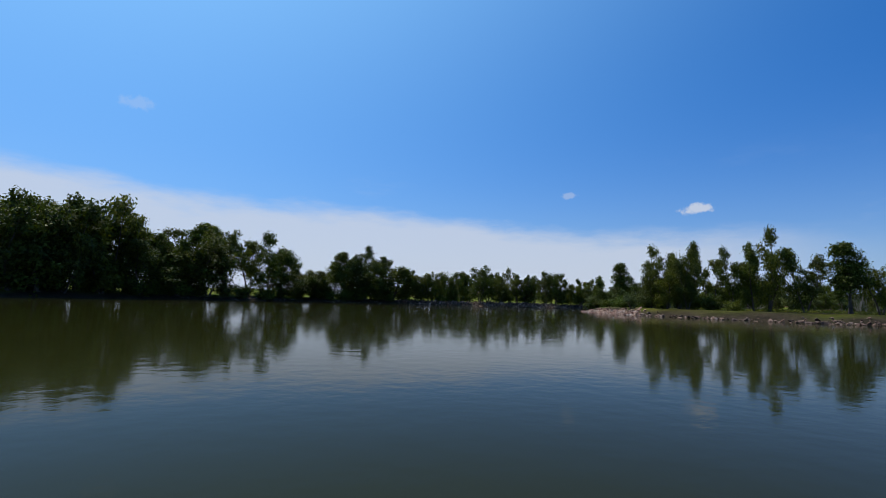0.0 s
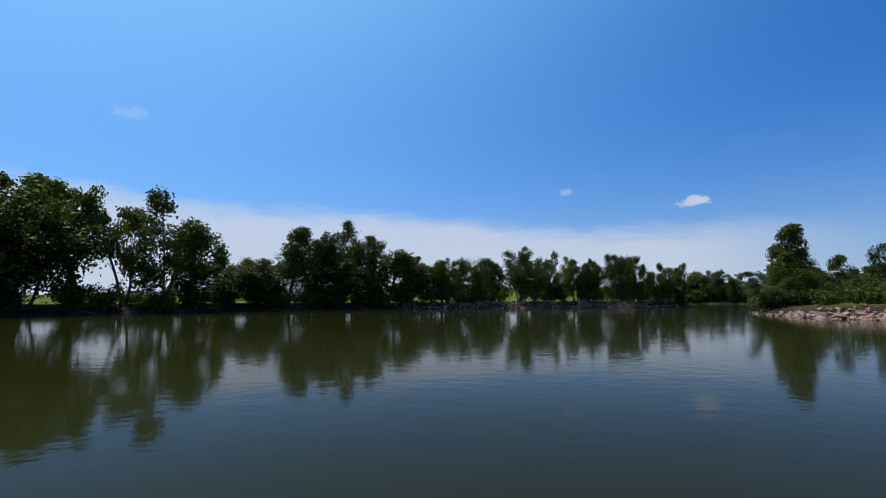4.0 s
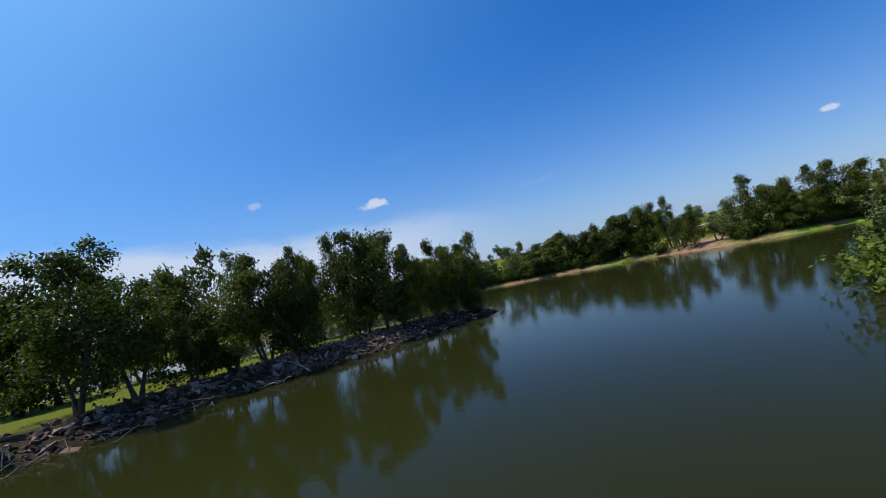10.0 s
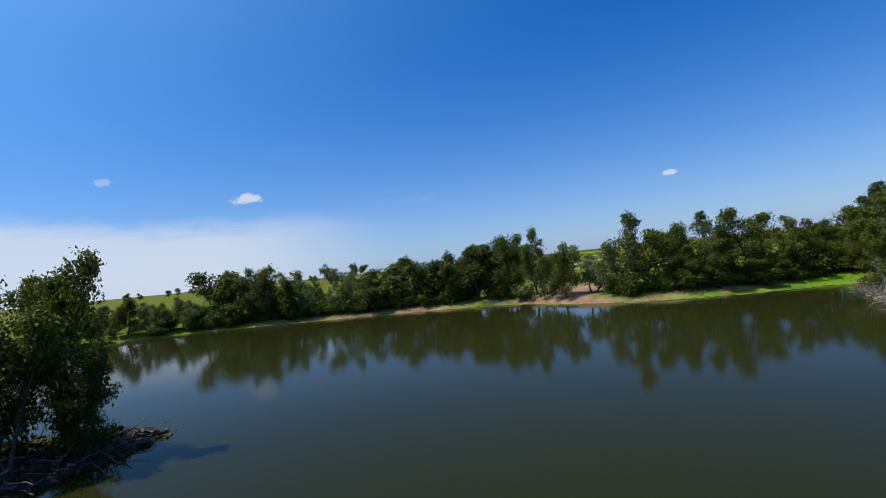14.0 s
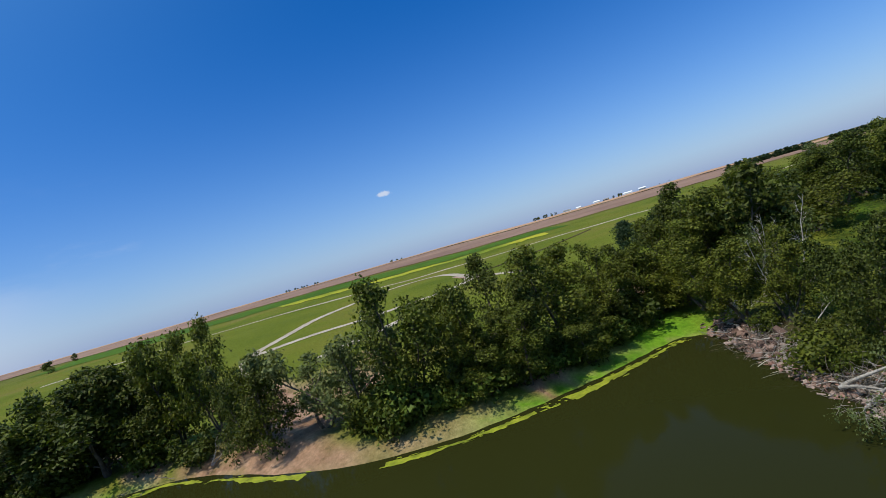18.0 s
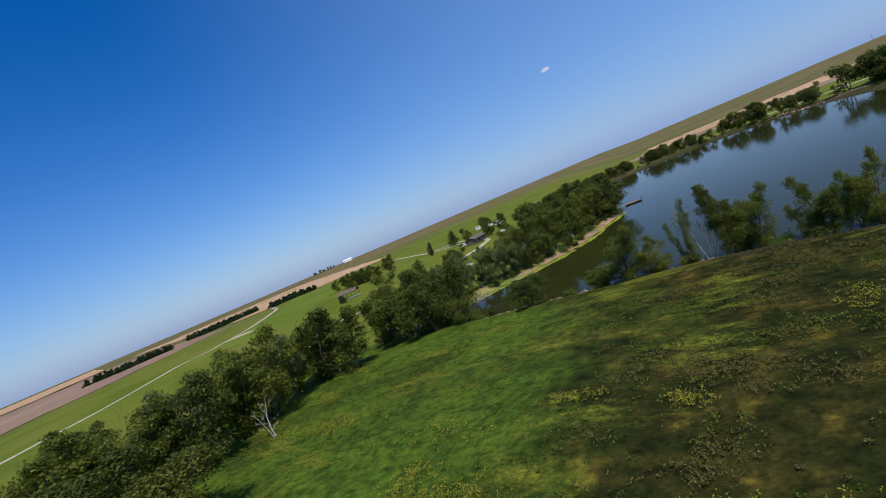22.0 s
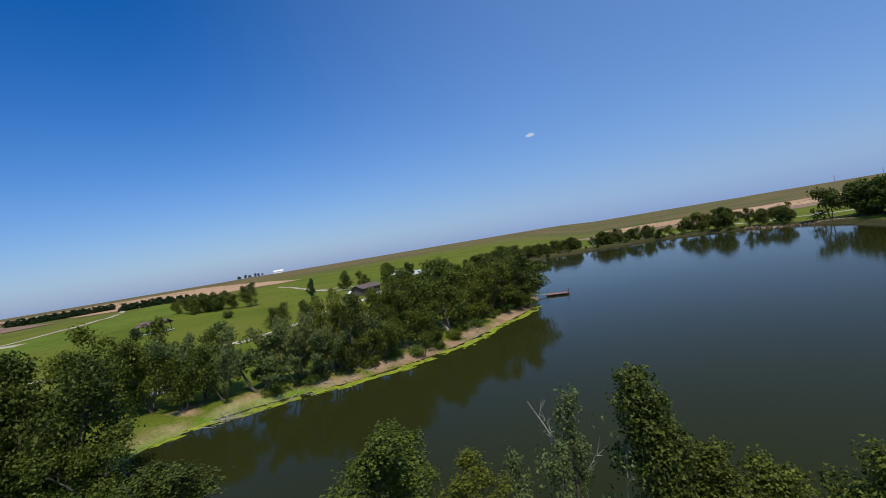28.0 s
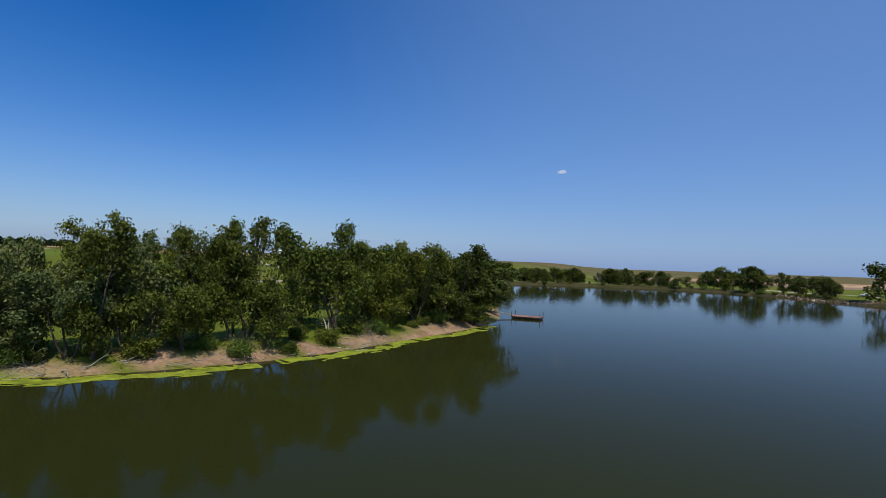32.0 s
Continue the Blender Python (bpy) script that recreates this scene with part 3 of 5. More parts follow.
def shrub_kind(name, seed, tall=2.0, wide=1.6, leaves=900, size=0.14, material=None, stems=7):
    rng = np.random.default_rng(seed)
    sv, sf, centres, spread = [], [], [], []
    for k in range(stems):
        a = k * 2.4 + rng.uniform(-0.5, 0.5)
        w = np.array([math.cos(a) * wide, math.sin(a) * wide, tall]) * rng.uniform(0.6, 1.0)
        stem = bough(rng, (0, 0, -0.1), w / np.linalg.norm(w), np.linalg.norm(w) * 0.85, 0.15, 0.05, 4)
        tube(sv, sf, stem, 0.018 * tall * np.linspace(1, 0.3, len(stem)), 4)
        for p in stem[2:]:
            centres.append(p)
            spread.append(wide * rng.uniform(0.35, 0.6))
    root = new(name)
    mesh_object("stems", sv, sf, BARK, root, True)
    ob = new("leaves", leaf_mesh("leaves", rng, np.array(centres), np.array(spread), leaves, size, material or LEAF))
    ob.parent = root
    return root


LABELS = {
    "cottonwood": "tall green cottonwood tree with an open leafy crown",
    "ash": "green leafy ash tree with several stems",
    "elm": "dark green broad elm tree by the water",
    "willow": "pale grey-green willow tree with leaning stems",
    "poplar": "slender upright poplar tree with bright green leaves",
    "dead_tree": "bare grey dead tree with forked limbs",
    "shrub": "low leafy green shrub on the bank",
    "far_tree": "distant dark green tree in a shore grove",
    "grove_tree": "dense dark green tree in a shore grove",
    "cedar": "dark green cedar tree on the mown field",
    "windbreak": "dark cedar in a long windbreak row",
}
KINDS, made_once = {}, set()


def kinds():
    C = KINDS["cottonwood"] = []
    C.append(tree_kind("cottonwood", 11, 12, 3.6, 1, 20, 8200, 0.150, LEAF, 0.1, 0.24, tuft=1.25))
    C.append(tree_kind("cottonwood", 12, 12, 3.3, 2, 22, 8200, 0.150, LEAF, 0.16, 0.16, tuft=1.2))
    C.append(tree_kind("cottonwood", 13, 12, 4.0, 3, 27, 9000, 0.150, LEAF, 0.20, 0.14, tuft=1.25))
    C.append(tree_kind("cottonwood", 14, 12, 3.3, 2, 20, 7000, 0.150, LEAF, 0.20, 0.30, crown_share=0.8, tuft=1.1))
    C.append(tree_kind("cottonwood", 15, 12, 3.8, 2, 22, 8200, 0.150, LEAF_DARK, 0.18, 0.14, tuft=1.2))
    E = KINDS["elm"] = []
    E.append(tree_kind("elm", 21, 12, 4.4, 2, 26, 9000, 0.155, LEAF_DARK, 0.15, 0.05, tuft=1.4))
    E.append(tree_kind("elm", 22, 12, 4.9, 3, 27, 9600, 0.155, LEAF_DARK, 0.20, 0.05, tuft=1.4))
    E.append(tree_kind("elm", 23, 12, 4.2, 2, 24, 8800, 0.155, LEAF, 0.2, 0.06, tuft=1.35))
    A = KINDS["ash"] = []
    A.append(tree_kind("ash", 91, 12, 3.3, 2, 26, 12500, 0.118, LEAF, 0.14, 0.06, tuft=1.15))
    A.append(tree_kind("ash", 92, 12, 3.6, 3, 30, 13000, 0.118, LEAF, 0.20, 0.12, tuft=1.15))
    A.append(tree_kind("ash", 93, 12, 3.4, 2, 26, 12500, 0.118, LEAF_DARK, 0.16, 0.05, tuft=1.2))
    A.append(tree_kind("ash", 94, 12, 3.2, 2, 24, 10500, 0.118, LEAF, 0.18, 0.22, crown_share=0.85, tuft=1.1))
    M = KINDS["grove_tree"] = []
    M.append(tree_kind("cottonwood", 16, 12, 3.7, 1, 16, 4600, 0.205, LEAF, 0.12, 0.06, tuft=1.45, twigs=2))
    M.append(tree_kind("cottonwood", 17, 12, 3.4, 2, 17, 4600, 0.205, LEAF, 0.16, 0.06, tuft=1.4, twigs=2))
    M.append(tree_kind("elm", 24, 12, 4.4, 2, 18, 5200, 0.210, LEAF_DARK, 0.15, 0.05, tuft=1.55, twigs=2))
    M.append(tree_kind("elm", 25, 12, 4.0, 3, 18, 5200, 0.210, LEAF_DARK, 0.2, 0.05, tuft=1.5, twigs=2))
    W = KINDS["willow"] = []
    W.append(tree_kind("willow", 31, 10, 3.2, 3, 22, 7200, 0.120, LEAF_PALE, 0.28, 0.18, crown_share=0.7, tuft=0.95))
    W.append(tree_kind("willow", 32, 10, 2.8, 2, 19, 6200, 0.120, LEAF_PALE, 0.30, 0.22, crown_share=0.65, tuft=0.95))
    W.append(tree_kind("willow", 33, 10, 2.6, 4, 22, 6400, 0.120, LEAF_PALE, 0.34, 0.14, crown_share=0.7, tuft=0.9))
    P = KINDS["poplar"] = []
    P.append(tree_kind("poplar", 41, 12, 2.1, 1, 34, 26000, 0.072, LEAF_DARK, 0.0, 0.03, taper=0.55, tuft=0.75, rise=0.6, squash=1.15))
    P.append(tree_kind("poplar", 42, 12, 1.4, 3, 30, 18000, 0.066, LEAF_PALE, 0.05, 0.06, tuft=0.5, rise=2.2, squash=1.9))
    P.append(tree_kind("poplar", 43, 12, 4.0, 2, 38, 28000, 0.086, LEAF_BRIGHT, 0.08, 0.02, taper=0.62, tuft=1.0, rise=0.7, squash=1.0))
    P.append(tree_kind("poplar", 44, 12, 3.1, 2, 32, 22000, 0.084, LEAF, 0.08, 0.04, tuft=0.95, rise=0.8, squash=1.0))
    D = KINDS["dead_tree"] = []
    D.append(tree_kind("dead_tree", 51, 10, 3.4, 2, 18, 0, 0.2, None, 0.2, 0.2, bark=DEADWOOD, crown_share=0, twigs=7))
    D.append(tree_kind("dead_tree", 52, 10, 2.6, 3, 18, 900, 0.09, LEAF_PALE, 0.22, 0.25, bark=DEADWOOD, crown_share=0.3, twigs=7))
    KINDS["shrub"] = [shrub_kind("shrub", 61, 2.2, 1.7, 1500, 0.125, LEAF), shrub_kind("shrub", 62, 1.8, 2.0, 1500, 0.125, LEAF_BRIGHT), shrub_kind("shrub", 63, 2.4, 1.6, 1400, 0.125, LEAF_DARK)]
    F = KINDS["far_tree"] = []
    F.append(tree_kind("far_tree", 71, 11, 5.6, 1, 12, 1700, 0.36, LEAF_DARK, 0.1, 0.05, tuft=1.7, twigs=1))
    F.append(tree_kind("far_tree", 72, 11, 5.0, 2, 14, 1700, 0.36, LEAF, 0.15, 0.06, tuft=1.6, twigs=1))
    F.append(tree_kind("far_tree", 73, 11, 6.0, 2, 14, 1900, 0.36, LEAF_DARK, 0.2, 0.04, tuft=1.8, twigs=1))
    KINDS["windbreak"] = [tree_kind("cedar", 83, 5, 2.0, 1, 14, 700, 0.33, CEDAR, 0.02, 0.02, taper=0.6, tuft=0.9)]
    KINDS["cedar"] = [tree_kind("cedar", 81, 6, 2.0, 1, 24, 5200, 0.13, CEDAR, 0.02, 0.02, taper=0.7, tuft=0.95, rise=0.35)]


kinds()
TALL = {"ash": 12.0, "cottonwood": 12.0, "elm": 12.0, "willow": 10.0, "poplar": 12.0, "dead_tree": 10.0, "shrub": 2.2, "far_tree": 11.0, "cedar": 6.0, "windbreak": 5.0, "grove_tree": 12.0}
PATTERN_SIZE = {(kind, i): SIZES[ob.name] for kind, pats in KINDS.items() for i, ob in enumerate(pats) if kind != "shrub"}
place_rng = random.Random(5)


def plant(kind, x, y, tall, which=None, wide=1.0, group="", label="", z=None, across=None):
    """Sets one plant of a kind on the ground at (x, y), `tall` metres high; across: its crown's width in metres."""
    pats = KINDS[kind]
    which = place_rng.randrange(len(pats)) if which is None else which
    s = (1.0 if kind == "shrub" else 1.06) * tall / TALL[kind]
    high, broad = s, s * wide
    if across:
        high = tall / PATTERN_SIZE[kind, which][0]
        broad = min(max(across / PATTERN_SIZE[kind, which][1], 0.6 * high), 1.8 * high)
    z = at_ground(x, y) - 0.05 if z is None else z
    turn = (x * 37.7 + y * 61.3) % 360
    key = (kind, which)
    if key in made_once:
        ob = copy_thing(pats[which], pose(x, y, z, 0, 0, turn))
    else:
        made_once.add(key)
        ob = pats[which]
        ob.matrix_basis = pose(x, y, z, 0, 0, turn)
    ob.scale = (broad, broad, high)
    category = "shrub" if kind == "shrub" else "tree"
    return tagged(ob, label or LABELS[kind], category, group or {"shrub": "shrubs on the banks", "far_tree": "far grove trees"}.get(kind, "trees round the lake"))


def stand(group, trees):
    """Plants single trees: kind, pattern, place, height and width of the crown."""
    for kind, which, x, y, tall, across in trees:
        plant(kind, x, y, tall, which, 1.0, group, across=across)


def row(kind, points, count, low, high, jitter=1.5, wide=(0.85, 1.2), group=""):
    """Plants a loose row along a line of points."""
    p = np.array(points, float)
    seg = np.r_[0, np.cumsum(np.linalg.norm(np.diff(p, axis=0), axis=1))]
    for k in range(count):
        u = (k + place_rng.uniform(0.15, 0.85)) / count * seg[-1]
        x, y = np.interp(u, seg, p[:, 0]) + place_rng.gauss(0, jitter), np.interp(u, seg, p[:, 1]) + place_rng.gauss(0, jitter)
        if at_ground(x, y) < 0.25:
            continue
        k2 = kind if isinstance(kind, str) else place_rng.choice(kind)
        tall = place_rng.uniform(low, high) * (TALL[k2] / 12 if k2 in ("shrub",) else 1)
        plant(k2, x, y, tall, None, place_rng.uniform(*wide), group)


# ---- the groves, shore by shore ----
# West shore: tall dark woods with undergrowth to the water.
WEST = "trees on the west shore"
stand(WEST, [
    ("cottonwood", 2, -81.6, 89.8, 16.7, 10.7), ("grove_tree", 2, -78.7, 92.3, 17.7, 9.5), ("grove_tree", 0, -78.0, 96.7, 17.8, 9.2), ("grove_tree", 2, -75.0, 100.3, 19.2, 11.9),
    ("grove_tree", 1, -75.3, 104.4, 20.6, 9.9), ("grove_tree", 3, -72.2, 107.7, 18.3, 10.2), ("grove_tree", 0, -69.9, 109.7, 17.6, 7.8), ("cottonwood", 3, -69.4, 115.3, 15.7, 7.6),
    ("cottonwood", 1, -67.0, 117.9, 16.2, 10.2), ("elm", 1, -62.2, 123.2, 16.1, 15.5), ("cottonwood", 0, -57.1, 131.6, 18.9, 10.7), ("cottonwood", 3, -53.3, 135.3, 16.8, 8.0),
    ("cottonwood", 2, -49.9, 139.7, 16.8, 13.5), ("grove_tree", 3, -46.8, 144.5, 13.1, 9.0), ("grove_tree", 2, -77.3, 87.0, 14.5, 9.7), ("grove_tree", 0, -75.8, 91.5, 15.0, 8.7),
    ("grove_tree", 3, -73.9, 95.5, 15.4, 9.1), ("grove_tree", 1, -71.5, 102.8, 15.5, 9.7), ("elm", 0, -67.9, 110.4, 11.7, 10.4), ("grove_tree", 0, -63.4, 118.1, 11.4, 11.1),
    ("grove_tree", 2, -59.0, 124.7, 12.2, 9.7), ("grove_tree", 2, -68.1, 129.2, 14.8, 12.1), ("elm", 1, -42.9, 146.7, 7.2, 11.4), ("elm", 0, -38.3, 151.1, 7.9, 10.5),
    ("cottonwood", 0, -34.2, 155.1, 14.2, 6.5), ("ash", 1, -31.5, 158.3, 11.6, 7.9), ("ash", 0, -29.6, 160.6, 13.2, 7.0), ("ash", 2, -26.9, 163.5, 17.5, 9.8),
    ("cottonwood", 4, -23.7, 166.4, 13.8, 8.9), ("elm", 2, -20.1, 165.6, 13.1, 7.6), ("grove_tree", 0, -16.7, 168.2, 10.7, 9.1), ("grove_tree", 1, -12.7, 169.2, 9.3, 8.2),
    ("grove_tree", 3, -8.7, 169.6, 8.9, 8.0), ("grove_tree", 2, -18.9, 163.3, 5.6, 11.0), ("grove_tree", 2, -24.7, 159.9, 8.3, 10.4), ("grove_tree", 0, -12.2, 166.3, 4.5, 7.6),
    ("elm", 2, -43.6, 152.2, 8.4, 7.1), ("grove_tree", 1, -39.2, 152.3, 7.1, 7.1), ("grove_tree", 3, -36.9, 152.9, 4.8, 6.2),
])
row("shrub", [(-79, 86), (-69, 110), (-55, 130), (-43, 145), (-31, 156), (-16, 164)], 24, 12, 22, 0.8)
row("shrub", [(-86, 90), (-75, 115), (-60, 137), (-47, 151), (-30, 162), (-12, 170)], 14, 12, 20, 0.8)
row("grove_tree", [(-98, 84), (-92, 96), (-84, 108)], 5, 17, 20, 2.0, group=WEST)
# Stony point.
POINT = "trees on the stony point"
stand(POINT, [
    ("ash", 1, -1.7, 172.9, 9.6, 4.3), ("ash", 0, -1.1, 177.7, 8.5, 3.9), ("elm", 2, 2.7, 174.8, 10.1, 7.3), ("ash", 2, 4.7, 178.5, 9.5, 3.8),
    ("grove_tree", 0, 5.5, 197.1, 9.2, 5.7), ("grove_tree", 1, 8.4, 193.7, 10.0, 5.6), ("ash", 1, 13.7, 179.1, 12.8, 8.5), ("ash", 3, 17.4, 179.2, 11.0, 6.0),
    ("grove_tree", 3, 23.3, 196.4, 13.1, 6.5), ("ash", 2, 21.8, 180.9, 7.4, 6.0), ("ash", 0, 24.7, 180.7, 9.2, 6.1), ("ash", 1, 28.3, 183.3, 10.8, 5.8),
    ("ash", 2, 31.0, 182.9, 9.8, 6.6), ("grove_tree", 2, 18.4, 199.7, 11.3, 6.5), ("grove_tree", 0, 11.1, 196.2, 11.3, 5.9), ("ash", 2, 31.7, 183.4, 10.2, 3.7),
    ("ash", 3, 33.0, 185.4, 10.0, 3.0), ("ash", 1, 36.3, 194.9, 10.5, 5.1), ("elm", 1, 39.1, 185.6, 11.4, 5.8), ("elm", 2, 42.7, 185.4, 11.4, 7.0),
    ("ash", 0, 41.3, 188.3, 12.1, 3.7), ("ash", 2, 45.5, 186.8, 9.1, 4.4), ("ash", 1, 49.1, 188.8, 8.0, 4.1), ("ash", 0, 49.9, 186.4, 8.3, 3.3),
    ("ash", 3, 52.1, 186.6, 10.0, 4.3), ("ash", 0, 55.6, 187.7, 9.9, 4.3), ("elm", 2, 52.8, 186.3, 7.6, 4.8), ("ash", 2, 56.0, 186.4, 5.4, 2.9),
    ("ash", 0, -4.6, 171.6, 8.9, 6.1), ("ash", 2, -6.8, 170.8, 9.9, 5.9),
])
row("shrub", [(-4, 172), (8, 176)], 5, 8, 15, 0.6)
# North-east shore: a belt of trees behind the sand.
NORTHEAST = "trees on the sandy north-east shore"
stand(NORTHEAST, [
    ("grove_tree", 1, 106.4, 281.7, 12.8, 9.8), ("grove_tree", 0, 107.7, 276.0, 12.6, 9.5), ("grove_tree", 2, 110.0, 272.0, 12.1, 8.2), ("willow", 1, 112.5, 268.9, 12.5, 8.2),
    ("grove_tree", 3, 114.5, 265.8, 12.6, 8.9), ("willow", 2, 117.5, 260.6, 11.3, 8.2), ("willow", 0, 122.9, 253.7, 11.0, 7.6), ("grove_tree", 1, 124.8, 248.9, 9.0, 7.5),
    ("grove_tree", 0, 129.7, 243.6, 10.7, 11.8), ("willow", 1, 126.1, 245.0, 7.4, 8.1), ("grove_tree", 3, 133.5, 237.3, 10.9, 9.0), ("grove_tree", 2, 136.5, 232.4, 10.7, 8.3),
    ("willow", 2, 135.8, 229.5, 7.5, 6.8), ("elm", 0, 139.4, 225.5, 12.1, 10.3), ("grove_tree", 2, 142.6, 222.4, 13.1, 9.0), ("cottonwood", 2, 142.1, 211.2, 14.0, 7.4),
    ("elm", 2, 142.7, 217.3, 13.4, 6.8), ("elm", 0, 141.0, 219.8, 11.8, 7.5), ("elm", 1, 138.3, 205.5, 9.5, 5.6), ("elm", 0, 135.9, 201.2, 8.8, 5.6),
    ("grove_tree", 3, 140.8, 224.0, 10.1, 6.3), ("grove_tree", 2, 140.8, 228.7, 10.3, 5.0), ("willow", 2, 140.5, 230.9, 11.1, 3.6), ("grove_tree", 0, 137.0, 230.4, 8.7, 6.4),
    ("grove_tree", 1, 135.4, 231.6, 7.2, 6.7), ("willow", 0, 136.9, 192.5, 9.8, 11.0), ("willow", 1, 138.9, 197.2, 7.1, 7.0), ("cottonwood", 2, 138.0, 186.7, 13.1, 9.1),
    ("elm", 2, 139.6, 181.3, 10.5, 6.3), ("ash", 2, 142.1, 176.3, 12.3, 7.6), ("ash", 0, 145.9, 171.2, 11.9, 8.4), ("ash", 3, 145.4, 169.3, 9.0, 6.3),
    ("ash", 1, 150.8, 165.3, 9.8, 6.8), ("ash", 2, 154.8, 161.1, 11.6, 8.1), ("ash", 0, 154.7, 157.6, 10.5, 8.0), ("ash", 3, 150.4, 156.5, 8.1, 6.6),
    ("ash", 2, 155.1, 150.9, 13.6, 9.6), ("grove_tree", 2, 152.3, 148.8, 13.3, 9.0), ("ash", 0, 157.2, 152.7, 12.3, 8.2), ("ash", 3, 143.7, 154.8, 8.2, 5.7),
    ("ash", 2, 127.7, 152.2, 9.1, 4.9), ("ash", 3, 139.6, 175.7, 7.7, 5.8), ("ash", 1, 138.5, 179.4, 7.5, 5.7), ("ash", 0, 142.9, 170.0, 4.6, 6.0),
    ("ash", 2, 221.2, 123.4, 10.0, 9.9), ("ash", 0, 198.9, 125.2, 10.8, 10.2), ("ash", 3, 193.9, 123.9, 9.3, 8.0), ("elm", 0, 191.0, 120.9, 11.5, 9.0),
    ("ash", 1, 197.0, 111.7, 12.4, 11.1), ("willow", 1, 197.2, 115.0, 11.5, 7.9), ("cottonwood", 2, 195.4, 106.1, 13.8, 11.0), ("willow", 0, 201.1, 97.8, 11.5, 9.7),
    ("cottonwood", 4, 201.9, 89.6, 13.3, 11.9), ("elm", 2, 196.6, 87.1, 11.8, 10.3), ("elm", 0, 223.5, 126.2, 7.3, 11.1), ("cottonwood", 2, 202.6, 135.4, 9.9, 13.8),
    ("elm", 0, 189.5, 133.4, 8.5, 12.2), ("elm", 1, 177.8, 132.7, 8.4, 11.9), ("dead_tree", 0, 186.7, 112.6, 5.6, 3.8), ("dead_tree", 1, 140.8, 151.7, 10.0, 3.7),
    ("dead_tree", 0, 125.8, 148.8, 5.9, 2.4), ("dead_tree", 0, 123.2, 146.2, 5.7, 3.1), ("dead_tree", 1, 125.3, 148.5, 5.1, 1.7),
])
row(("grove_tree", "willow"), [(73, 294), (88, 290), (101, 281)], 9, 6.5, 9.5, 1.3, group=NORTHEAST)
row("grove_tree", [(60, 306), (90, 302), (112, 284), (124, 268)], 14, 6, 8, 2, group=NORTHEAST)
row("shrub", [(91, 286), (101, 280.5), (112, 269), (120.5, 255.5), (128.5, 242), (135.5, 229)], 42, 9, 18, 0.8)
row("far_tree", [(-30, 262), (-10, 285), (30, 303), (60, 308)], 14, 7, 9, 3)
row("shrub", [(95, 287), (105, 279), (116, 268), (124, 255), (132, 242), (140, 228)], 30, 16, 28, 1.0)
row("shrub", [(136.5, 192), (137, 188), (140, 180), (146, 171), (152, 164)], 20, 14, 24, 1.0)
plant("shrub", 139.5, 219, 3.6, 0, 1.2)
plant("shrub", 138.5, 212.5, 3.2, 2, 1.2)
row("shrub", [(136, 188), (139, 178), (143, 171), (150, 163)], 14, 9, 17, 0.8)
row("grove_tree", [(190, 116), (200, 108), (207, 96), (206, 86)], 6, 10, 12.5, 1.5, group=NORTHEAST)
plant("cedar", 206, 155, 6.2, 0, 1.3, "", "dark green round cedar tree on mown grass")
plant("cedar", 217, 147, 6.4, 0, 0.85, "", "slim dark green cedar tree on mown grass")
# Spit and the meadow's north edge.
SPIT = "trees on the meadow spit"
plant("cottonwood", 49.5, 137.9, 13.0, 0, 1.0, SPIT, "tall cottonwood standing alone at the head of the spit", across=5.2)
stand(SPIT, [
    ("elm", 2, 39.8, 119.6, 4.0, 4.6), ("elm", 1, 42.4, 98.3, 7.6, 5.5), ("cottonwood", 2, 44.2, 97.0, 12.2, 4.7), ("cottonwood", 1, 45.7, 93.9, 12.3, 5.2),
    ("cottonwood", 4, 46.1, 91.5, 9.2, 3.7), ("elm", 2, 43.6, 94.3, 6.7, 5.8), ("willow", 2, 39.0, 100.5, 3.7, 3.5), ("willow", 0, 38.7, 122.4, 3.0, 4.7),
    ("cottonwood", 4, 51.2, 103.2, 13.1, 5.7), ("cottonwood", 3, 53.7, 97.4, 11.2, 4.3), ("cottonwood", 2, 57.0, 96.1, 11.9, 5.3), ("cottonwood", 1, 59.7, 93.4, 13.2, 5.2),
    ("cottonwood", 2, 62.5, 93.4, 15.2, 7.3), ("cottonwood", 4, 67.1, 90.2, 11.6, 6.0), ("cottonwood", 0, 73.3, 87.4, 12.4, 5.8), ("elm", 2, 77.8, 86.2, 9.8, 5.7),
    ("cottonwood", 1, 39.8, 123.4, 7.8, 4.6), ("elm", 1, 39.0, 125.5, 4.9, 5.3),
])
row("shrub", [(40, 129), (39.5, 117), (41, 106), (45, 95), (52, 85)], 16, 9, 17, 1.0)
row(("cottonwood", "elm", "willow"), [(72, 139), (80, 143), (92, 147)], 4, 6, 8, 1.0, group=SPIT)
plant("cottonwood", 56, 138, 9.5, 1, 0.85, SPIT)
plant("willow", 54.5, 140.2, 6, 0, 1.2, SPIT, "pale green willow hanging over the water")
plant("willow", 45.5, 135.3, 5.5, 1, 1.3, SPIT, "pale green willow hanging over the water")
plant("willow", 64, 143, 6.5, 1, 1.2, SPIT, "pale green willow hanging over the water")
plant("dead_tree", 59, 142, 8, 0, 1.1, SPIT, "bare grey dead tree leaning over the water")
plant("dead_tree", 68.5, 145, 7.5, 1, 1.4, SPIT)
plant("elm", 66, 136, 11, 1, 0.8, SPIT)
plant("shrub", 51, 139.3, 3.4, 1, 1.3)
plant("shrub", 57.5, 142, 3.4, 1, 1.4)
plant("shrub", 70, 146, 2.6, 1, 1.3)
row(("cottonwood", "willow"), [(104, 149), (112, 150), (119, 149.5)], 5, 6, 8, 0.8, group=SPIT)
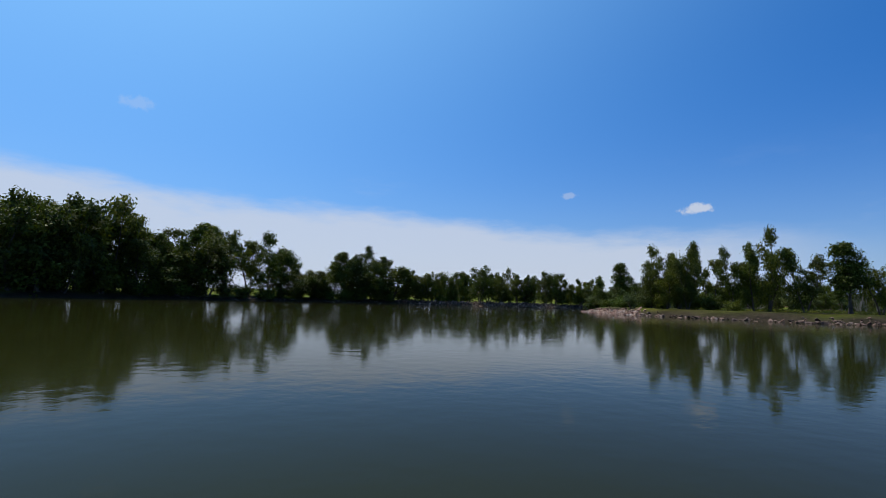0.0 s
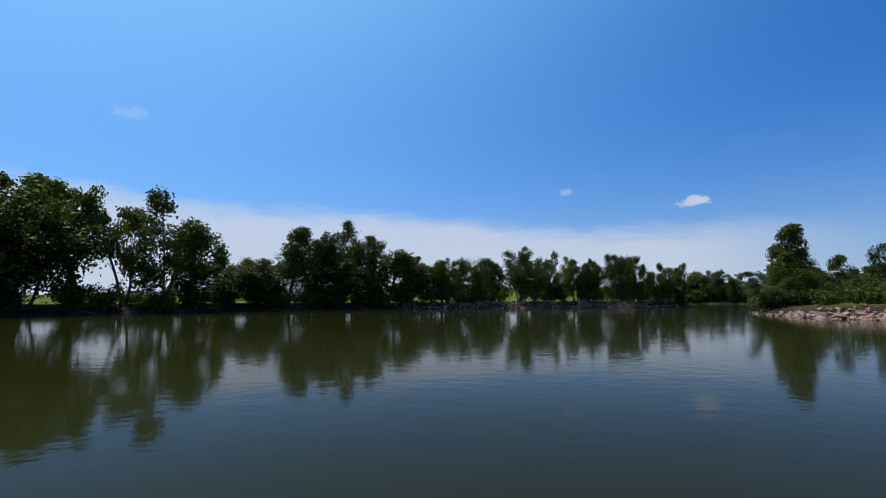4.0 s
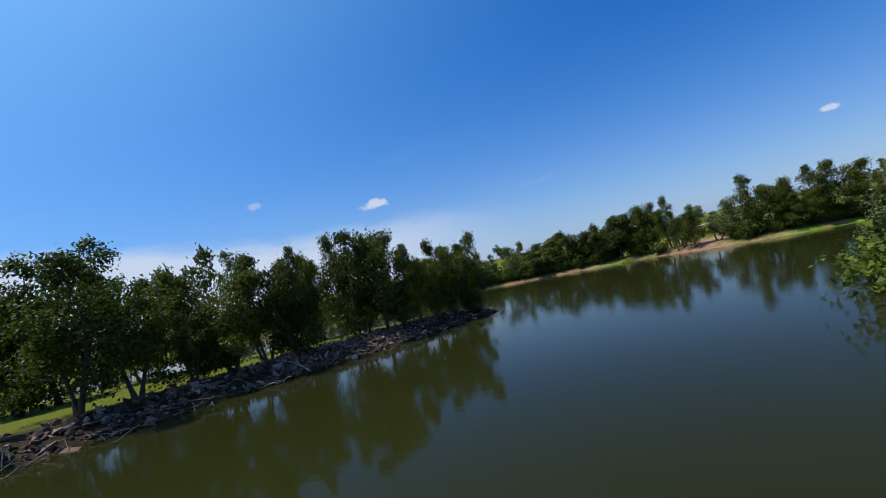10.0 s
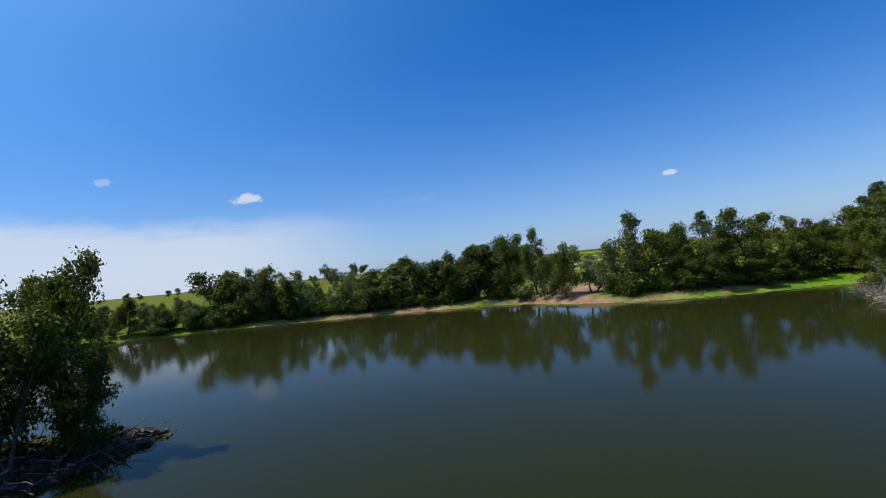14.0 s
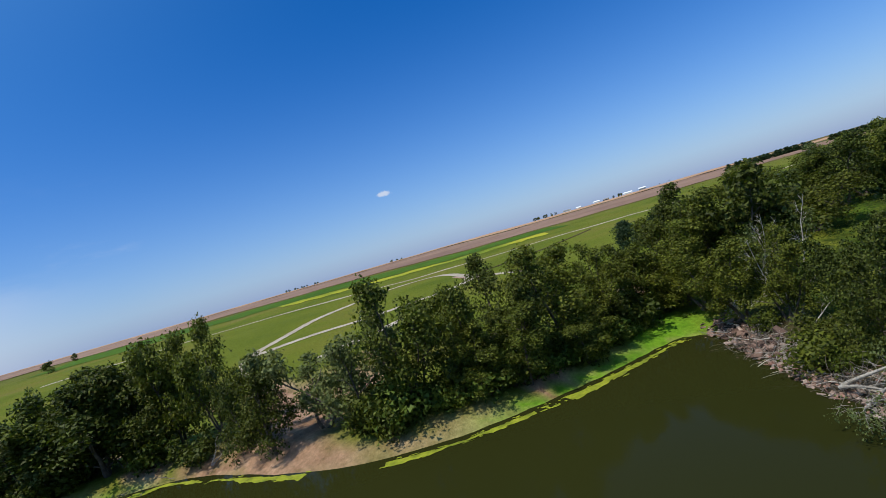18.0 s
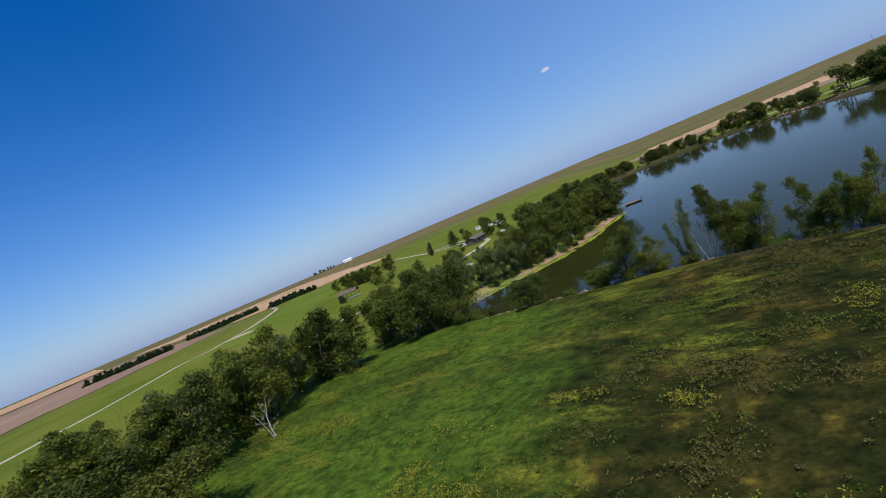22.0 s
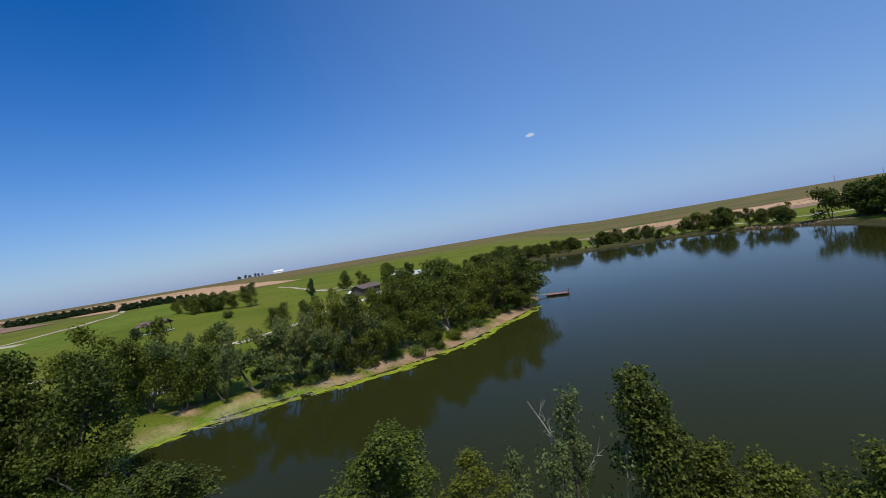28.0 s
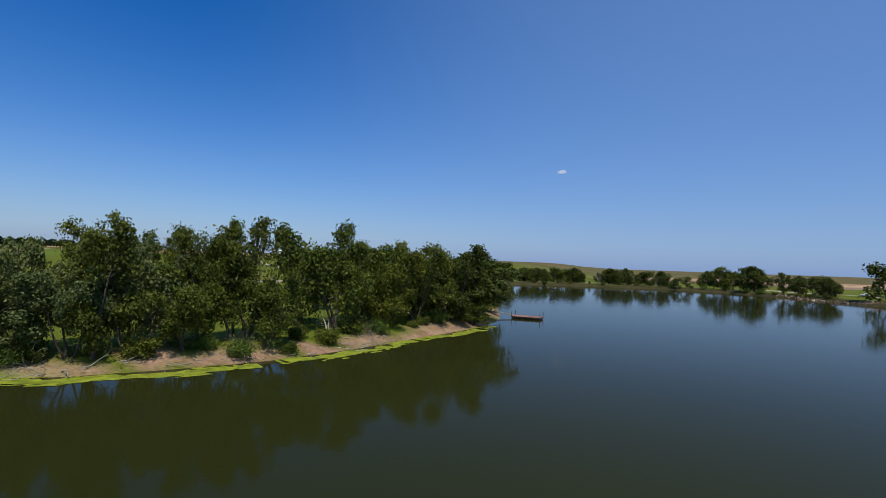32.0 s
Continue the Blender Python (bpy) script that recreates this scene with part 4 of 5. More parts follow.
plant("dead_tree", 150, 151, 10, 0, 0.9, SPIT, "tall bare silver dead tree among green trees")
plant("ash", 139.8, 153, 8.6, 1, 1.0, SPIT)
plant("ash", 134.8, 149.3, 10, 2, 0.9, SPIT)
plant("shrub", 130.6, 155.4, 2.6, 0, 1.2)
plant("shrub", 133, 153.5, 2.2, 2, 1.2)
plant("dead_tree", 128.6, 149.6, 7.2, 0, 0.55, SPIT, "tall bare grey dead tree with forked limbs")
plant("dead_tree", 124, 146.5, 6, 1, 0.7, SPIT)
plant("dead_tree", 128.4, 145, 6.5, 1, 0.7, SPIT)
plant("dead_tree", 121, 149.5, 6, 1, 0.7, SPIT)
row("shrub", [(60, 136), (90, 148), (118, 153), (142, 155)], 14, 7, 13, 0.8)
# South edge of the meadow.
SOUTH = "trees along the south edge of the meadow"
stand(SOUTH, [
    ("cottonwood", 2, 189.0, 74.5, 12.1, 11.5), ("elm", 1, 184.0, 69.4, 13.7, 10.2), ("cottonwood", 4, 184.8, 73.1, 11.5, 8.4), ("cottonwood", 3, 194.7, 74.3, 10.9, 7.3),
    ("elm", 2, 178.9, 69.8, 6.4, 6.4), ("elm", 0, 162.9, 72.4, 5.3, 7.7), ("poplar", 3, 145.6, 70.5, 8.8, 6.9), ("poplar", 2, 150.8, 70.7, 3.5, 4.9),
    ("poplar", 3, 141.3, 69.6, 5.8, 5.3), ("poplar", 1, 136.0, 69.6, 10.0, 3.0), ("dead_tree", 1, 133.6, 69.5, 9.9, 2.3), ("poplar", 0, 129.8, 70.1, 11.3, 3.6),
    ("poplar", 3, 126.5, 70.6, 9.0, 5.1), ("poplar", 0, 128.1, 70.4, 8.0, 3.1), ("poplar", 3, 118.9, 72.5, 8.3, 5.0), ("poplar", 3, 120.8, 72.0, 5.2, 3.3),
    ("poplar", 2, 115.9, 73.4, 7.6, 3.2), ("poplar", 3, 113.8, 74.0, 9.0, 3.8),
])
plant("cottonwood", 101, 78, 9.8, 2, 0.9, SOUTH)
plant("cottonwood", 93, 77, 9.8, 1, 0.9, SOUTH)
plant("shrub", 150, 70.5, 3.0, 2, 1.0)
plant("shrub", 156.3, 70.5, 1.4, 0, 1.3)
plant("shrub", 136, 70.2, 1.8, 2, 1.3)
plant("shrub", 124.5, 71.5, 1.6, 1, 1.3)
row("shrub", [(170, 71), (182, 71), (190, 64), (190, 56)], 8, 8, 14, 0.8)
row("grove_tree", [(192, 78), (200, 70), (203, 60)], 4, 9, 11, 1.3, group=SOUTH)
# East shore and park.
EAST = "trees in the park on the east shore"
stand(EAST, [
    ("willow", 0, 187.6, 36.0, 9.6, 5.9), ("willow", 2, 185.2, 35.1, 7.6, 5.2), ("ash", 1, 184.2, 31.2, 12.0, 6.2), ("willow", 0, 182.8, 33.2, 7.9, 6.5),
    ("willow", 1, 182.3, 28.4, 10.8, 5.8), ("cottonwood", 2, 183.1, 23.8, 10.9, 5.3), ("ash", 0, 179.6, 23.0, 12.3, 5.1), ("cottonwood", 2, 178.8, 25.4, 8.0, 5.9),
    ("cottonwood", 4, 178.5, 18.0, 13.0, 7.0), ("ash", 3, 178.3, 20.3, 10.5, 5.0), ("elm", 2, 175.4, 18.2, 7.8, 5.7), ("grove_tree", 0, 184.1, 5.4, 12.8, 5.1),
    ("cottonwood", 2, 177.0, 6.2, 13.3, 9.5), ("ash", 1, 176.9, 2.1, 11.5, 6.4), ("ash", 0, 175.1, -1.9, 11.0, 7.5), ("elm", 2, 174.7, -8.3, 11.5, 8.1),
    ("grove_tree", 3, 176.3, -15.6, 11.1, 8.9), ("cottonwood", 4, 172.7, -15.4, 11.8, 8.7), ("grove_tree", 2, 171.6, -22.8, 11.3, 9.9), ("elm", 0, 236.7, -174.8, 11.7, 20.3),
    ("grove_tree", 1, 179.8, -12.7, 11.0, 7.7), ("grove_tree", 0, 181.4, -3.3, 10.1, 8.0), ("elm", 2, 170.4, -18.9, 4.2, 7.7), ("cottonwood", 2, 195.2, 47.4, 9.8, 6.9),
    ("willow", 0, 192.8, 45.9, 7.8, 6.2), ("willow", 1, 190.3, 41.9, 10.6, 8.3), ("willow", 2, 189.3, 40.5, 5.0, 6.9), ("willow", 0, 186.8, 37.7, 9.6, 6.7),
    ("willow", 1, 185.7, 35.5, 6.9, 5.6), ("cottonwood", 4, 181.4, 32.0, 11.8, 6.1), ("willow", 2, 180.5, 29.5, 10.3, 5.9), ("elm", 2, 195.5, 50.2, 8.7, 6.2),
    ("cottonwood", 2, 211.3, 51.0, 12.9, 10.9), ("cottonwood", 1, 201.5, 51.1, 12.6, 7.1), ("willow", 0, 200.5, 48.2, 10.3, 6.5), ("elm", 2, 207.4, 54.7, 10.3, 7.5),
])
row("grove_tree", [(177, -26), (180, -36), (188, -50), (196, -66)], 12, 9, 12, 1.8, group=EAST)
row(("grove_tree", "far_tree"), [(192, -10), (204, -40), (222, -74), (240, -100)], 14, 9, 12, 4, group=EAST)
row("willow", [(190, 58), (189, 51)], 3, 7, 10, 0.9, group=EAST)
row("shrub", [(188.5, 43), (181, 33), (176, 21), (173.5, 5), (172, -14)], 16, 6, 12, 0.8)
plant("elm", 295, -43, 10, 0, 0.95, "park trees", "broad dark green tree standing alone on mown grass")
for x, y, h in ((302, -40, 8), (306, -36, 9), (309, -41, 9), (312, -36, 9.5), (316, -40, 9.5), (320, -35, 9), (324, -39, 8.5), (328, -34, 8), (313, -31, 8.5)):
    plant("grove_tree", x, y, h * 0.85, None, 1.25, "park trees")
plant("cedar", 284, -66, 7.5, 0, 0.6, "park trees")
for x, y, h in ((278, -82, 9), (272, -86, 8), (262, -92, 10), (256, -84, 10), (252, -96, 10)):
    plant("far_tree", x, y, h, None, 0.9, "park trees")
plant("elm", 222, 8, 8, 0, 1.0, "park trees")
plant("elm", 228, -8, 7, 1, 1.0, "park trees")
plant("shrub", 270, -14, 2.4, 2, 1.2)
plant("cedar", 276, 12, 3.2, 0, 1.4, "park trees")
# Far shores.
row("far_tree", [(246, -150), (250, -190), (232, -212), (200, -232), (160, -243)], 84, 4.0, 8.5, 3.5)
row("dead_tree", [(240, -206), (205, -231), (165, -243)], 16, 6, 9.5, 2, group="far grove trees")
row("far_tree", [(146, -238), (136, -234), (124, -226)], 8, 9, 13, 2)
row("far_tree", [(118, -222), (104, -206), (92, -192)], 7, 6, 9, 3)
row("far_tree", [(84, -184), (72, -172), (66, -140), (58, -108), (25, -82), (-15, -70)], 44, 11, 15, 5)
row("far_tree", [(60, -182), (46, -130), (30, -105)], 22, 11, 15, 8)
row("shrub", [(240, -190), (205, -221), (170, -236), (143, -230), (122, -218), (100, -192)], 20, 7, 14, 1.0)
for x, y, h in ((70, -300, 7), (95, -280, 8), (50, -330, 7), (120, -285, 7), (20, -340, 8), (-10, -360, 7)):
    plant("far_tree", x, y, h)
row("far_tree", [(30, 462), (60, 455), (120, 450), (180, 430), (215, 410)], 26, 3, 4.5, 4)
# Single trees on the open fields to the north-east.
for x, y, h in ((262, 385, 5), (240, 392, 7), (305, 420, 4)):
    plant("far_tree", x, y, h)
for (ax, ay), (bx, by), count in (((500, 32), (486, -14), 24), ((512, -42), (496, -92), 30), ((452, -78), (440, -112), 22)):
    for k in range(count):
        u = k / (count - 1)
        plant("windbreak", ax + (bx - ax) * u + place_rng.gauss(0, 0.8), ay + (by - ay) * u + place_rng.gauss(0, 0.8), place_rng.uniform(3.6, 4.6), 0, 1.5, "cedar windbreak")


# ---- fields, roads and tracks ----
def part(name, bm, material, parent, label=""):
    """Links a bmesh as one mesh object under a thing or a part."""
    me = bpy.data.meshes.new(name)
    bm.to_mesh(me)
    bm.free()
    me.materials.append(material)
    ob = new(name, me)
    ob.parent = parent
    if label:
        ob["label"] = label
    return ob


def draped(name, left, right, material, label, category, lift=0.05, along=40, across=4, wave=0.0):
    """A strip of ground between two lines of points, laid on the land."""
    def line(points):
        p = np.array(points, float)
        for _ in range(2):
            if len(p) > 2:
                q = np.stack([0.75 * p[:-1] + 0.25 * p[1:], 0.25 * p[:-1] + 0.75 * p[1:]], 1).reshape(-1, 2)
                p = np.r_[p[:1], q, p[-1:]]
        seg = np.r_[0, np.cumsum(np.linalg.norm(np.diff(p, axis=0), axis=1))]
        u = np.linspace(0, seg[-1], along)
        return np.stack([np.interp(u, seg, p[:, 0]), np.interp(u, seg, p[:, 1])], 1)
    a, b = line(left), line(right)
    k = np.linspace(0, 1, across + 1)[None, :, None]
    if wave:
        u = np.arange(along)
        a = a + (wave * np.sin(u * 1.7 + 0.6 * np.sin(u * 0.61)))[:, None] * np.array([0.7, 0.7])
        b = b + (wave * np.sin(u * 1.3 + 2 + 0.8 * np.sin(u * 0.47)))[:, None] * np.array([0.7, 0.7])
    g = a[:, None] * (1 - k) + b[:, None] * k
    z = np.maximum(height(g[..., 0], g[..., 1]), 0.0) + lift
    verts = np.concatenate([g, z[..., None]], -1).reshape(-1, 3)
    n = across + 1
    faces = [(i * n + j, i * n + j + 1, (i + 1) * n + j + 1, (i + 1) * n + j) for i in range(along - 1) for j in range(across)]
    ob = mesh_object(name, verts, faces, material, None, True)
    return tagged(ob, label, category, kind="structure")


def road(name, points, width, material, label, category="road", lift=0.06, wave=0.15):
    p = np.array(points, float)
    t = np.gradient(p, axis=0)
    side = np.stack([-t[:, 1], t[:, 0]], 1) / np.linalg.norm(t, axis=1, keepdims=True)
    return draped(name, p + side * width / 2, p - side * width / 2, material, label, category, lift, max(20, int(len(p) * 14)), 2, wave)


draped("field_ploughed", [(280, 560), (346, 400), (381, 236), (420, 60), (446, -40)], [(560, 900), (640, 420), (660, 260), (690, 40), (700, -60)], FIELD_BROWN, "bare brown ploughed field beyond the grass", "field", 0.25, 80, 30)
draped("field_stubble", [(462, -62), (450, -125), (432, -170), (425, -200)], [(820, -120), (800, -200), (760, -280), (740, -330)], FIELD_TAN, "pale orange stubble field beyond the hedges", "field", 0.25, 80, 30)
draped("field_stubble_far", [(420, 1150), (680, 420), (700, 260), (730, 40), (740, -60)], [(700, 1500), (1100, 480), (1150, 260), (1200, 0), (1200, -200)], FIELD_TAN, "tan stubble field near the horizon", "field", 0.5, 60, 20)
draped("field_crop", [(262, 400), (300, 300), (326, 225), (346, 160)], [(318, 430), (346, 320), (368, 235), (384, 170)], FIELD_LUSH, "strip of lush dark green crop", "field", 0.15, 50, 10, 1.5)
draped("field_flowers", [(284, 285), (296, 245), (308, 205), (318, 170)], [(298, 295), (312, 250), (324, 208), (334, 172)], FIELD_YELLOW, "strip of yellow flowering weeds in grass", "field", 0.16, 50, 8, 2.0)
draped("field_lawn", [(330, 60), (350, -2), (410, -62), (440, -90)], [(300, 30), (315, -10), (365, -75), (400, -110)], FIELD_GREEN, "bright green mown lawn slope", "field", 0.05, 40, 10, 0.8)
draped("field_red_soil", [(230, -330), (150, -345), (60, -370), (-60, -420)], [(250, -380), (160, -400), (60, -430), (-80, -490)], FIELD_BROWN, "dark red-brown bare soil beyond the lake", "field", 0.2, 50, 8)
draped("field_orange", [(240, -400), (150, -415), (50, -445), (-100, -510)], [(260, -560), (150, -600), (30, -640), (-160, -720)], FIELD_TAN, "orange stubble field beyond the lake", "field", 0.2, 50, 12)
road("road_gravel", [(215, 330), (240, 296), (262, 262), (272, 224), (280, 190), (291, 160), (305, 117), (322, 85), (338, 58), (345, 32), (350, 10), (372, -14), (404, -48), (439, -70), (470, -86)], 2.8, DIRT_ROAD, "pale gravel road across the grass")
road("road_spur", [(347, 26), (341, 20), (336, 17)], 6.0, DIRT_ROAD, "wide pale gravel turnout")
road("track_upper", [(164, 220), (175, 230), (188, 240), (205, 239), (226, 239), (248, 228), (262, 218), (258, 208), (234, 196), (223, 188), (213, 178)], 2.6, DIRT_ROAD, "sandy vehicle track on the slope", "track", 0.09)
road("track_lower", [(188, 240), (200, 225), (210, 207), (212, 199), (222, 194), (232, 195)], 2.8, DIRT_ROAD, "sandy vehicle track on the slope", "track", 0.08)
road("track_spur", [(176, 216), (186, 208), (194, 201), (201, 196)], 2.8, DIRT_ROAD, "sandy vehicle track on the slope", "track", 0.08)
road("sandy_clearing", [(222, 189), (234, 196), (241, 200)], 4.0, SAND, "pale sandy clearing by the track", "clearing", 0.07, 0.8)
road("road_park", [(262, 60), (248, 42), (238, 28), (228, 17), (226, 4), (232, -16), (238, -40), (246, -66), (262, -80), (284, -86), (310, -95), (350, -122), (392, -146)], 2.8, DIRT_ROAD, "pale park road between lawns and trees")
road("road_loop", [(262, -80), (276, -96), (296, -104), (314, -97)], 3.6, DIRT_ROAD, "pale gravel loop in the park", lift=0.07)
road("footpath", [(199, 84), (206, 78), (214, 70)], 0.8, DIRT_ROAD, "worn footpath through the grass", "path")
road("road_dam", [(252, -150), (256, -190), (236, -222), (200, -242), (150, -252)], 3.5, DIRT_ROAD, "pale track along the far dam")


# Algae mats floating along the bank.
ALGAE = surface("floating_algae", [(0.25, (0.065, 0.072, 0.012)), (0.38, (0.15, 0.18, 0.012)), (0.58, (0.27, 0.30, 0.017)), (0.8, (0.32, 0.31, 0.035))], 0.9, 6.0, 0.8, 0.6, 0.04)


def mats(points, width, count, seed, label):
    """A ragged floating band along the bank, broken by gaps, with loose patches beyond it, one object."""
    rng = np.random.default_rng(seed)
    p = np.array(points, float)
    seg = np.r_[0, np.cumsum(np.linalg.norm(np.diff(p, axis=0), axis=1))]
    us = np.arange(0, seg[-1], 0.22)
    line = np.stack([np.interp(us, seg, p[:, 0]), np.interp(us, seg, p[:, 1])], 1)
    way = np.gradient(line, axis=0)
    way /= np.linalg.norm(way, axis=1)[:, None]
    side = np.stack([-way[:, 1], way[:, 0]], 1)
    ph = rng.uniform(0, 6, 12)
    sums = [sum(h * np.sin(us * f + ph[i * 4 + j]) for j, (f, h) in enumerate(((0.31, 0.5), (0.83, 0.36), (2.3, 0.22), (5.9, 0.12)))) for i in range(3)]
    inner, outer = -0.62 + 0.3 * sums[0], 0.25 + 0.55 * sums[1]
    verts, faces = [], []
    for k in range(len(us)):
        lo, hi = inner[k] * width, outer[k] * width
        for j in range(5):
            q = line[k] + side[k] * (lo + (max(hi, lo + 0.02) - lo) * j / 4)
            verts.append((q[0], q[1], 0.022 + 0.006 * math.sin(3.1 * us[k] + 1.7 * j)))
    for k in range(len(us) - 1):
        if outer[k] - inner[k] > 0.12 and sums[2][k] > -0.55:
            for j in range(4):
                a = k * 5 + j
                faces.append((a, a + 1, a + 6, a + 5))
    for k in range(count):
        i = rng.integers(len(us))
        c = line[i] + side[i] * width * (rng.choice([inner[i], outer[i]]) + rng.normal(0, 0.22))
        if bank_distance(c[0], c[1]) > 0.5:
            continue
        long, wide = rng.uniform(0.25, 1.2) ** 1.5 * width * 0.5, rng.uniform(0.10, 0.34) * width * 0.5
        n, base, turn = 14, len(verts), rng.uniform(0, 6, 3)
        for j in range(n):
            a = 2 * math.pi * j / n
            r = 1 + 0.22 * math.sin(2 * a + turn[0]) + 0.16 * math.sin(3 * a + turn[1]) + 0.1 * math.sin(5 * a + turn[2])
            q = c + way[i] * long * r * math.cos(a) + side[i] * wide * r * math.sin(a)
            verts.append((q[0], q[1], 0.032 + 0.0003 * (k % 40)))
        faces.append(tuple(range(base, base + n)))
    ob = mesh_object("algae_mat", verts, faces, ALGAE)
    return tagged(ob, label, "algae", kind="stuff")


mats([(190.4, 58), (190.2, 52), (187.4, 46), (183.2, 40.3), (179, 35.5), (176.3, 30.5), (173.8, 25.5), (171.6, 19.5), (170.3, 11.5), (169.8, 1), (168.8, -9), (168.5, -22)], 2.1, 140, 3, "yellow-green algae mats floating along the sandy bank")
mats([(146, 160), (142.5, 164.5), (138.3, 169.5), (134.7, 175), (131.6, 181), (130, 188)], 0.9, 110, 4, "yellow-green algae mats in the cove")
mats([(131, 196), (134.3, 207), (136, 215), (131.5, 226), (124.5, 239), (116.5, 253), (104, 272)], 0.8, 120, 5, "scattered green algae along the north-east shore")


# ---- stones and driftwood on the banks ----
def stone_shapes(seed, count=9):
    """Broken angular slabs, each the hull of a few scattered corners."""
    rng, shapes = np.random.default_rng(seed), []
    for k in range(count):
        squeeze = rng.uniform(0.7, 1.2, 3) * (1.2, 0.85, rng.uniform(0.35, 0.75))
        bm = bmesh.new()
        for c in rng.uniform(-0.5, 0.5, (11, 3)):
            c = 0.5 * c / (np.abs(c).max() + 1e-6) * rng.uniform(0.75, 1.0)
            bm.verts.new(Vector(c * squeeze))
        hull = bmesh.ops.convex_hull(bm, input=bm.verts[:])
        bmesh.ops.delete(bm, geom=[v for v in hull["geom_interior"] if isinstance(v, bmesh.types.BMVert)], context="VERTS")
        me = bpy.data.meshes.new("stone")
        bm.to_mesh(me)
        bm.free()
        shapes.append(me)
    return shapes


def shapes_of(material, seed):
    made = stone_shapes(seed)
    for me in made:
        me.materials.append(material)
    return made


PINK, DARK, MIXED = shapes_of(ROCK, 1), shapes_of(ROCK_SHADED, 2), shapes_of(ROCK_BROWN, 3)


def along(points, u):
    p = np.array(points, float)
    seg = np.r_[0, np.cumsum(np.linalg.norm(np.diff(p, axis=0), axis=1))]
    return np.interp(u * seg[-1], seg, p[:, 0]), np.interp(u * seg[-1], seg, p[:, 1])


def stone_bank(points, width, singles, rest, low, high, shapes, seed, label):
    """A bank of tipped stones: the larger ones each by itself, the rubble between them joined."""
    rng = np.random.default_rng(seed)
    root = tagged(new("rock_bank"), label, "rock bank", kind="structure")
    verts, faces = [], []
    base = [np.array([v.co[:] for v in me.vertices]) for me in shapes]
    tris = [[tuple(p.vertices) for p in me.polygons] for me in shapes]
    n = 0
    us = rng.random(4 * (singles + rest))
    xs, ys = along(points, us)
    xs, ys = xs + rng.normal(0, width * 0.4, len(xs)), ys + rng.normal(0, width * 0.4, len(xs))
    zs = height(xs, ys)
    for x, y, z in zip(xs, ys, zs):
        if z < -0.35 or n >= singles + rest:
            continue
        s = rng.uniform(low, high) * (1.0 if n < singles else 0.6)
        k = int(rng.integers(len(shapes)))
        m = Matrix.LocRotScale((x, y, z + 0.12 * s), Euler(rng.uniform(-0.6, 0.6, 3) + (0, 0, rng.uniform(0, 6))), (s, s, s))
        if n < singles:
            ob = new("stone", shapes[k])
            ob.matrix_basis = m
            ob.parent = root
        else:
            a = np.array(m)
            b = len(verts)
            verts.extend((base[k] @ a[:3, :3].T + a[:3, 3]).tolist())
            faces.extend(tuple(b + i for i in t) for t in tris[k])
        n += 1
    if verts:
        ob = mesh_object("rubble", verts, faces, shapes[0].materials[0], root)
        ob["kind"] = "stuff"
    return root


stone_bank([(32.5, 121), (32.3, 112), (33.8, 103), (36.8, 94)], 3.0, 290, 700, 0.4, 1.05, PINK, 11, "bank of pale pink broken stones at the spit")
stone_bank([(36, 94), (41, 82), (50, 71), (66, 67), (86, 72)], 2.4, 200, 500, 0.3, 0.9, MIXED, 12, "low line of pinkish stones along the spit shore")
stone_bank([(35, 123), (39, 130), (44, 136), (52, 140.5), (62, 144), (75, 148)], 1.6, 80, 200, 0.35, 0.9, MIXED, 20, "brown stones along the north side of the spit")
# On the point's two banks the brown colour puts tree shade onto pink stone.
stone_bank([(28, 180.4), (36, 182), (45, 184)], 4.2, 260, 700, 0.3, 0.9, MIXED, 13, "broad bank of pink broken slabs under the trees of the point")
stone_bank([(-14, 164.5), (4, 172), (14, 176), (24, 179), (30, 180.5)], 3.6, 260, 620, 0.35, 1.05, MIXED, 14, "pink stones along the shore of the point, browned in colour for shade")
# The tip's dark stone colour paints in the shade of its trees.
stone_bank([(45, 183.5), (52, 185.8), (59.5, 188), (57, 190.5)], 3.2, 260, 800, 0.25, 0.75, DARK, 15, "stones at the tip of the point, coloured dark for tree shade")
stone_bank([(147, 157), (142, 156.3), (136, 156.3)], 2.0, 110, 180, 0.35, 0.9, MIXED, 16, "brown stones under the brush along the cove")
stone_bank([(136, 156.3), (130, 156), (122, 154.5), (110, 152.6)], 2.2, 220, 700, 0.22, 0.6, PINK, 26, "bank of pale pink stones along the cove")
stone_bank([(186, 67), (172, 69.6), (160, 69.3), (148, 69.8), (138, 69.0), (128, 70), (118, 72.4), (106, 75.8), (92, 74.5)], 1.5, 230, 420, 0.4, 1.05, PINK, 17, "line of pale stones along the meadow's south shore")
stone_bank([(120, -214), (101, -189), (83, -165)], 1.5, 40, 120, 0.6, 1.4, PINK, 18, "pale stones along the far shore")
# Same dark stones here: the west wood's shade is in their colour.
stone_bank([(-66, 113), (-53, 131.5), (-41, 146), (-29, 156)], 1.5, 60, 160, 0.3, 0.8, DARK, 19, "stones along the west shore, coloured dark for tree shade")


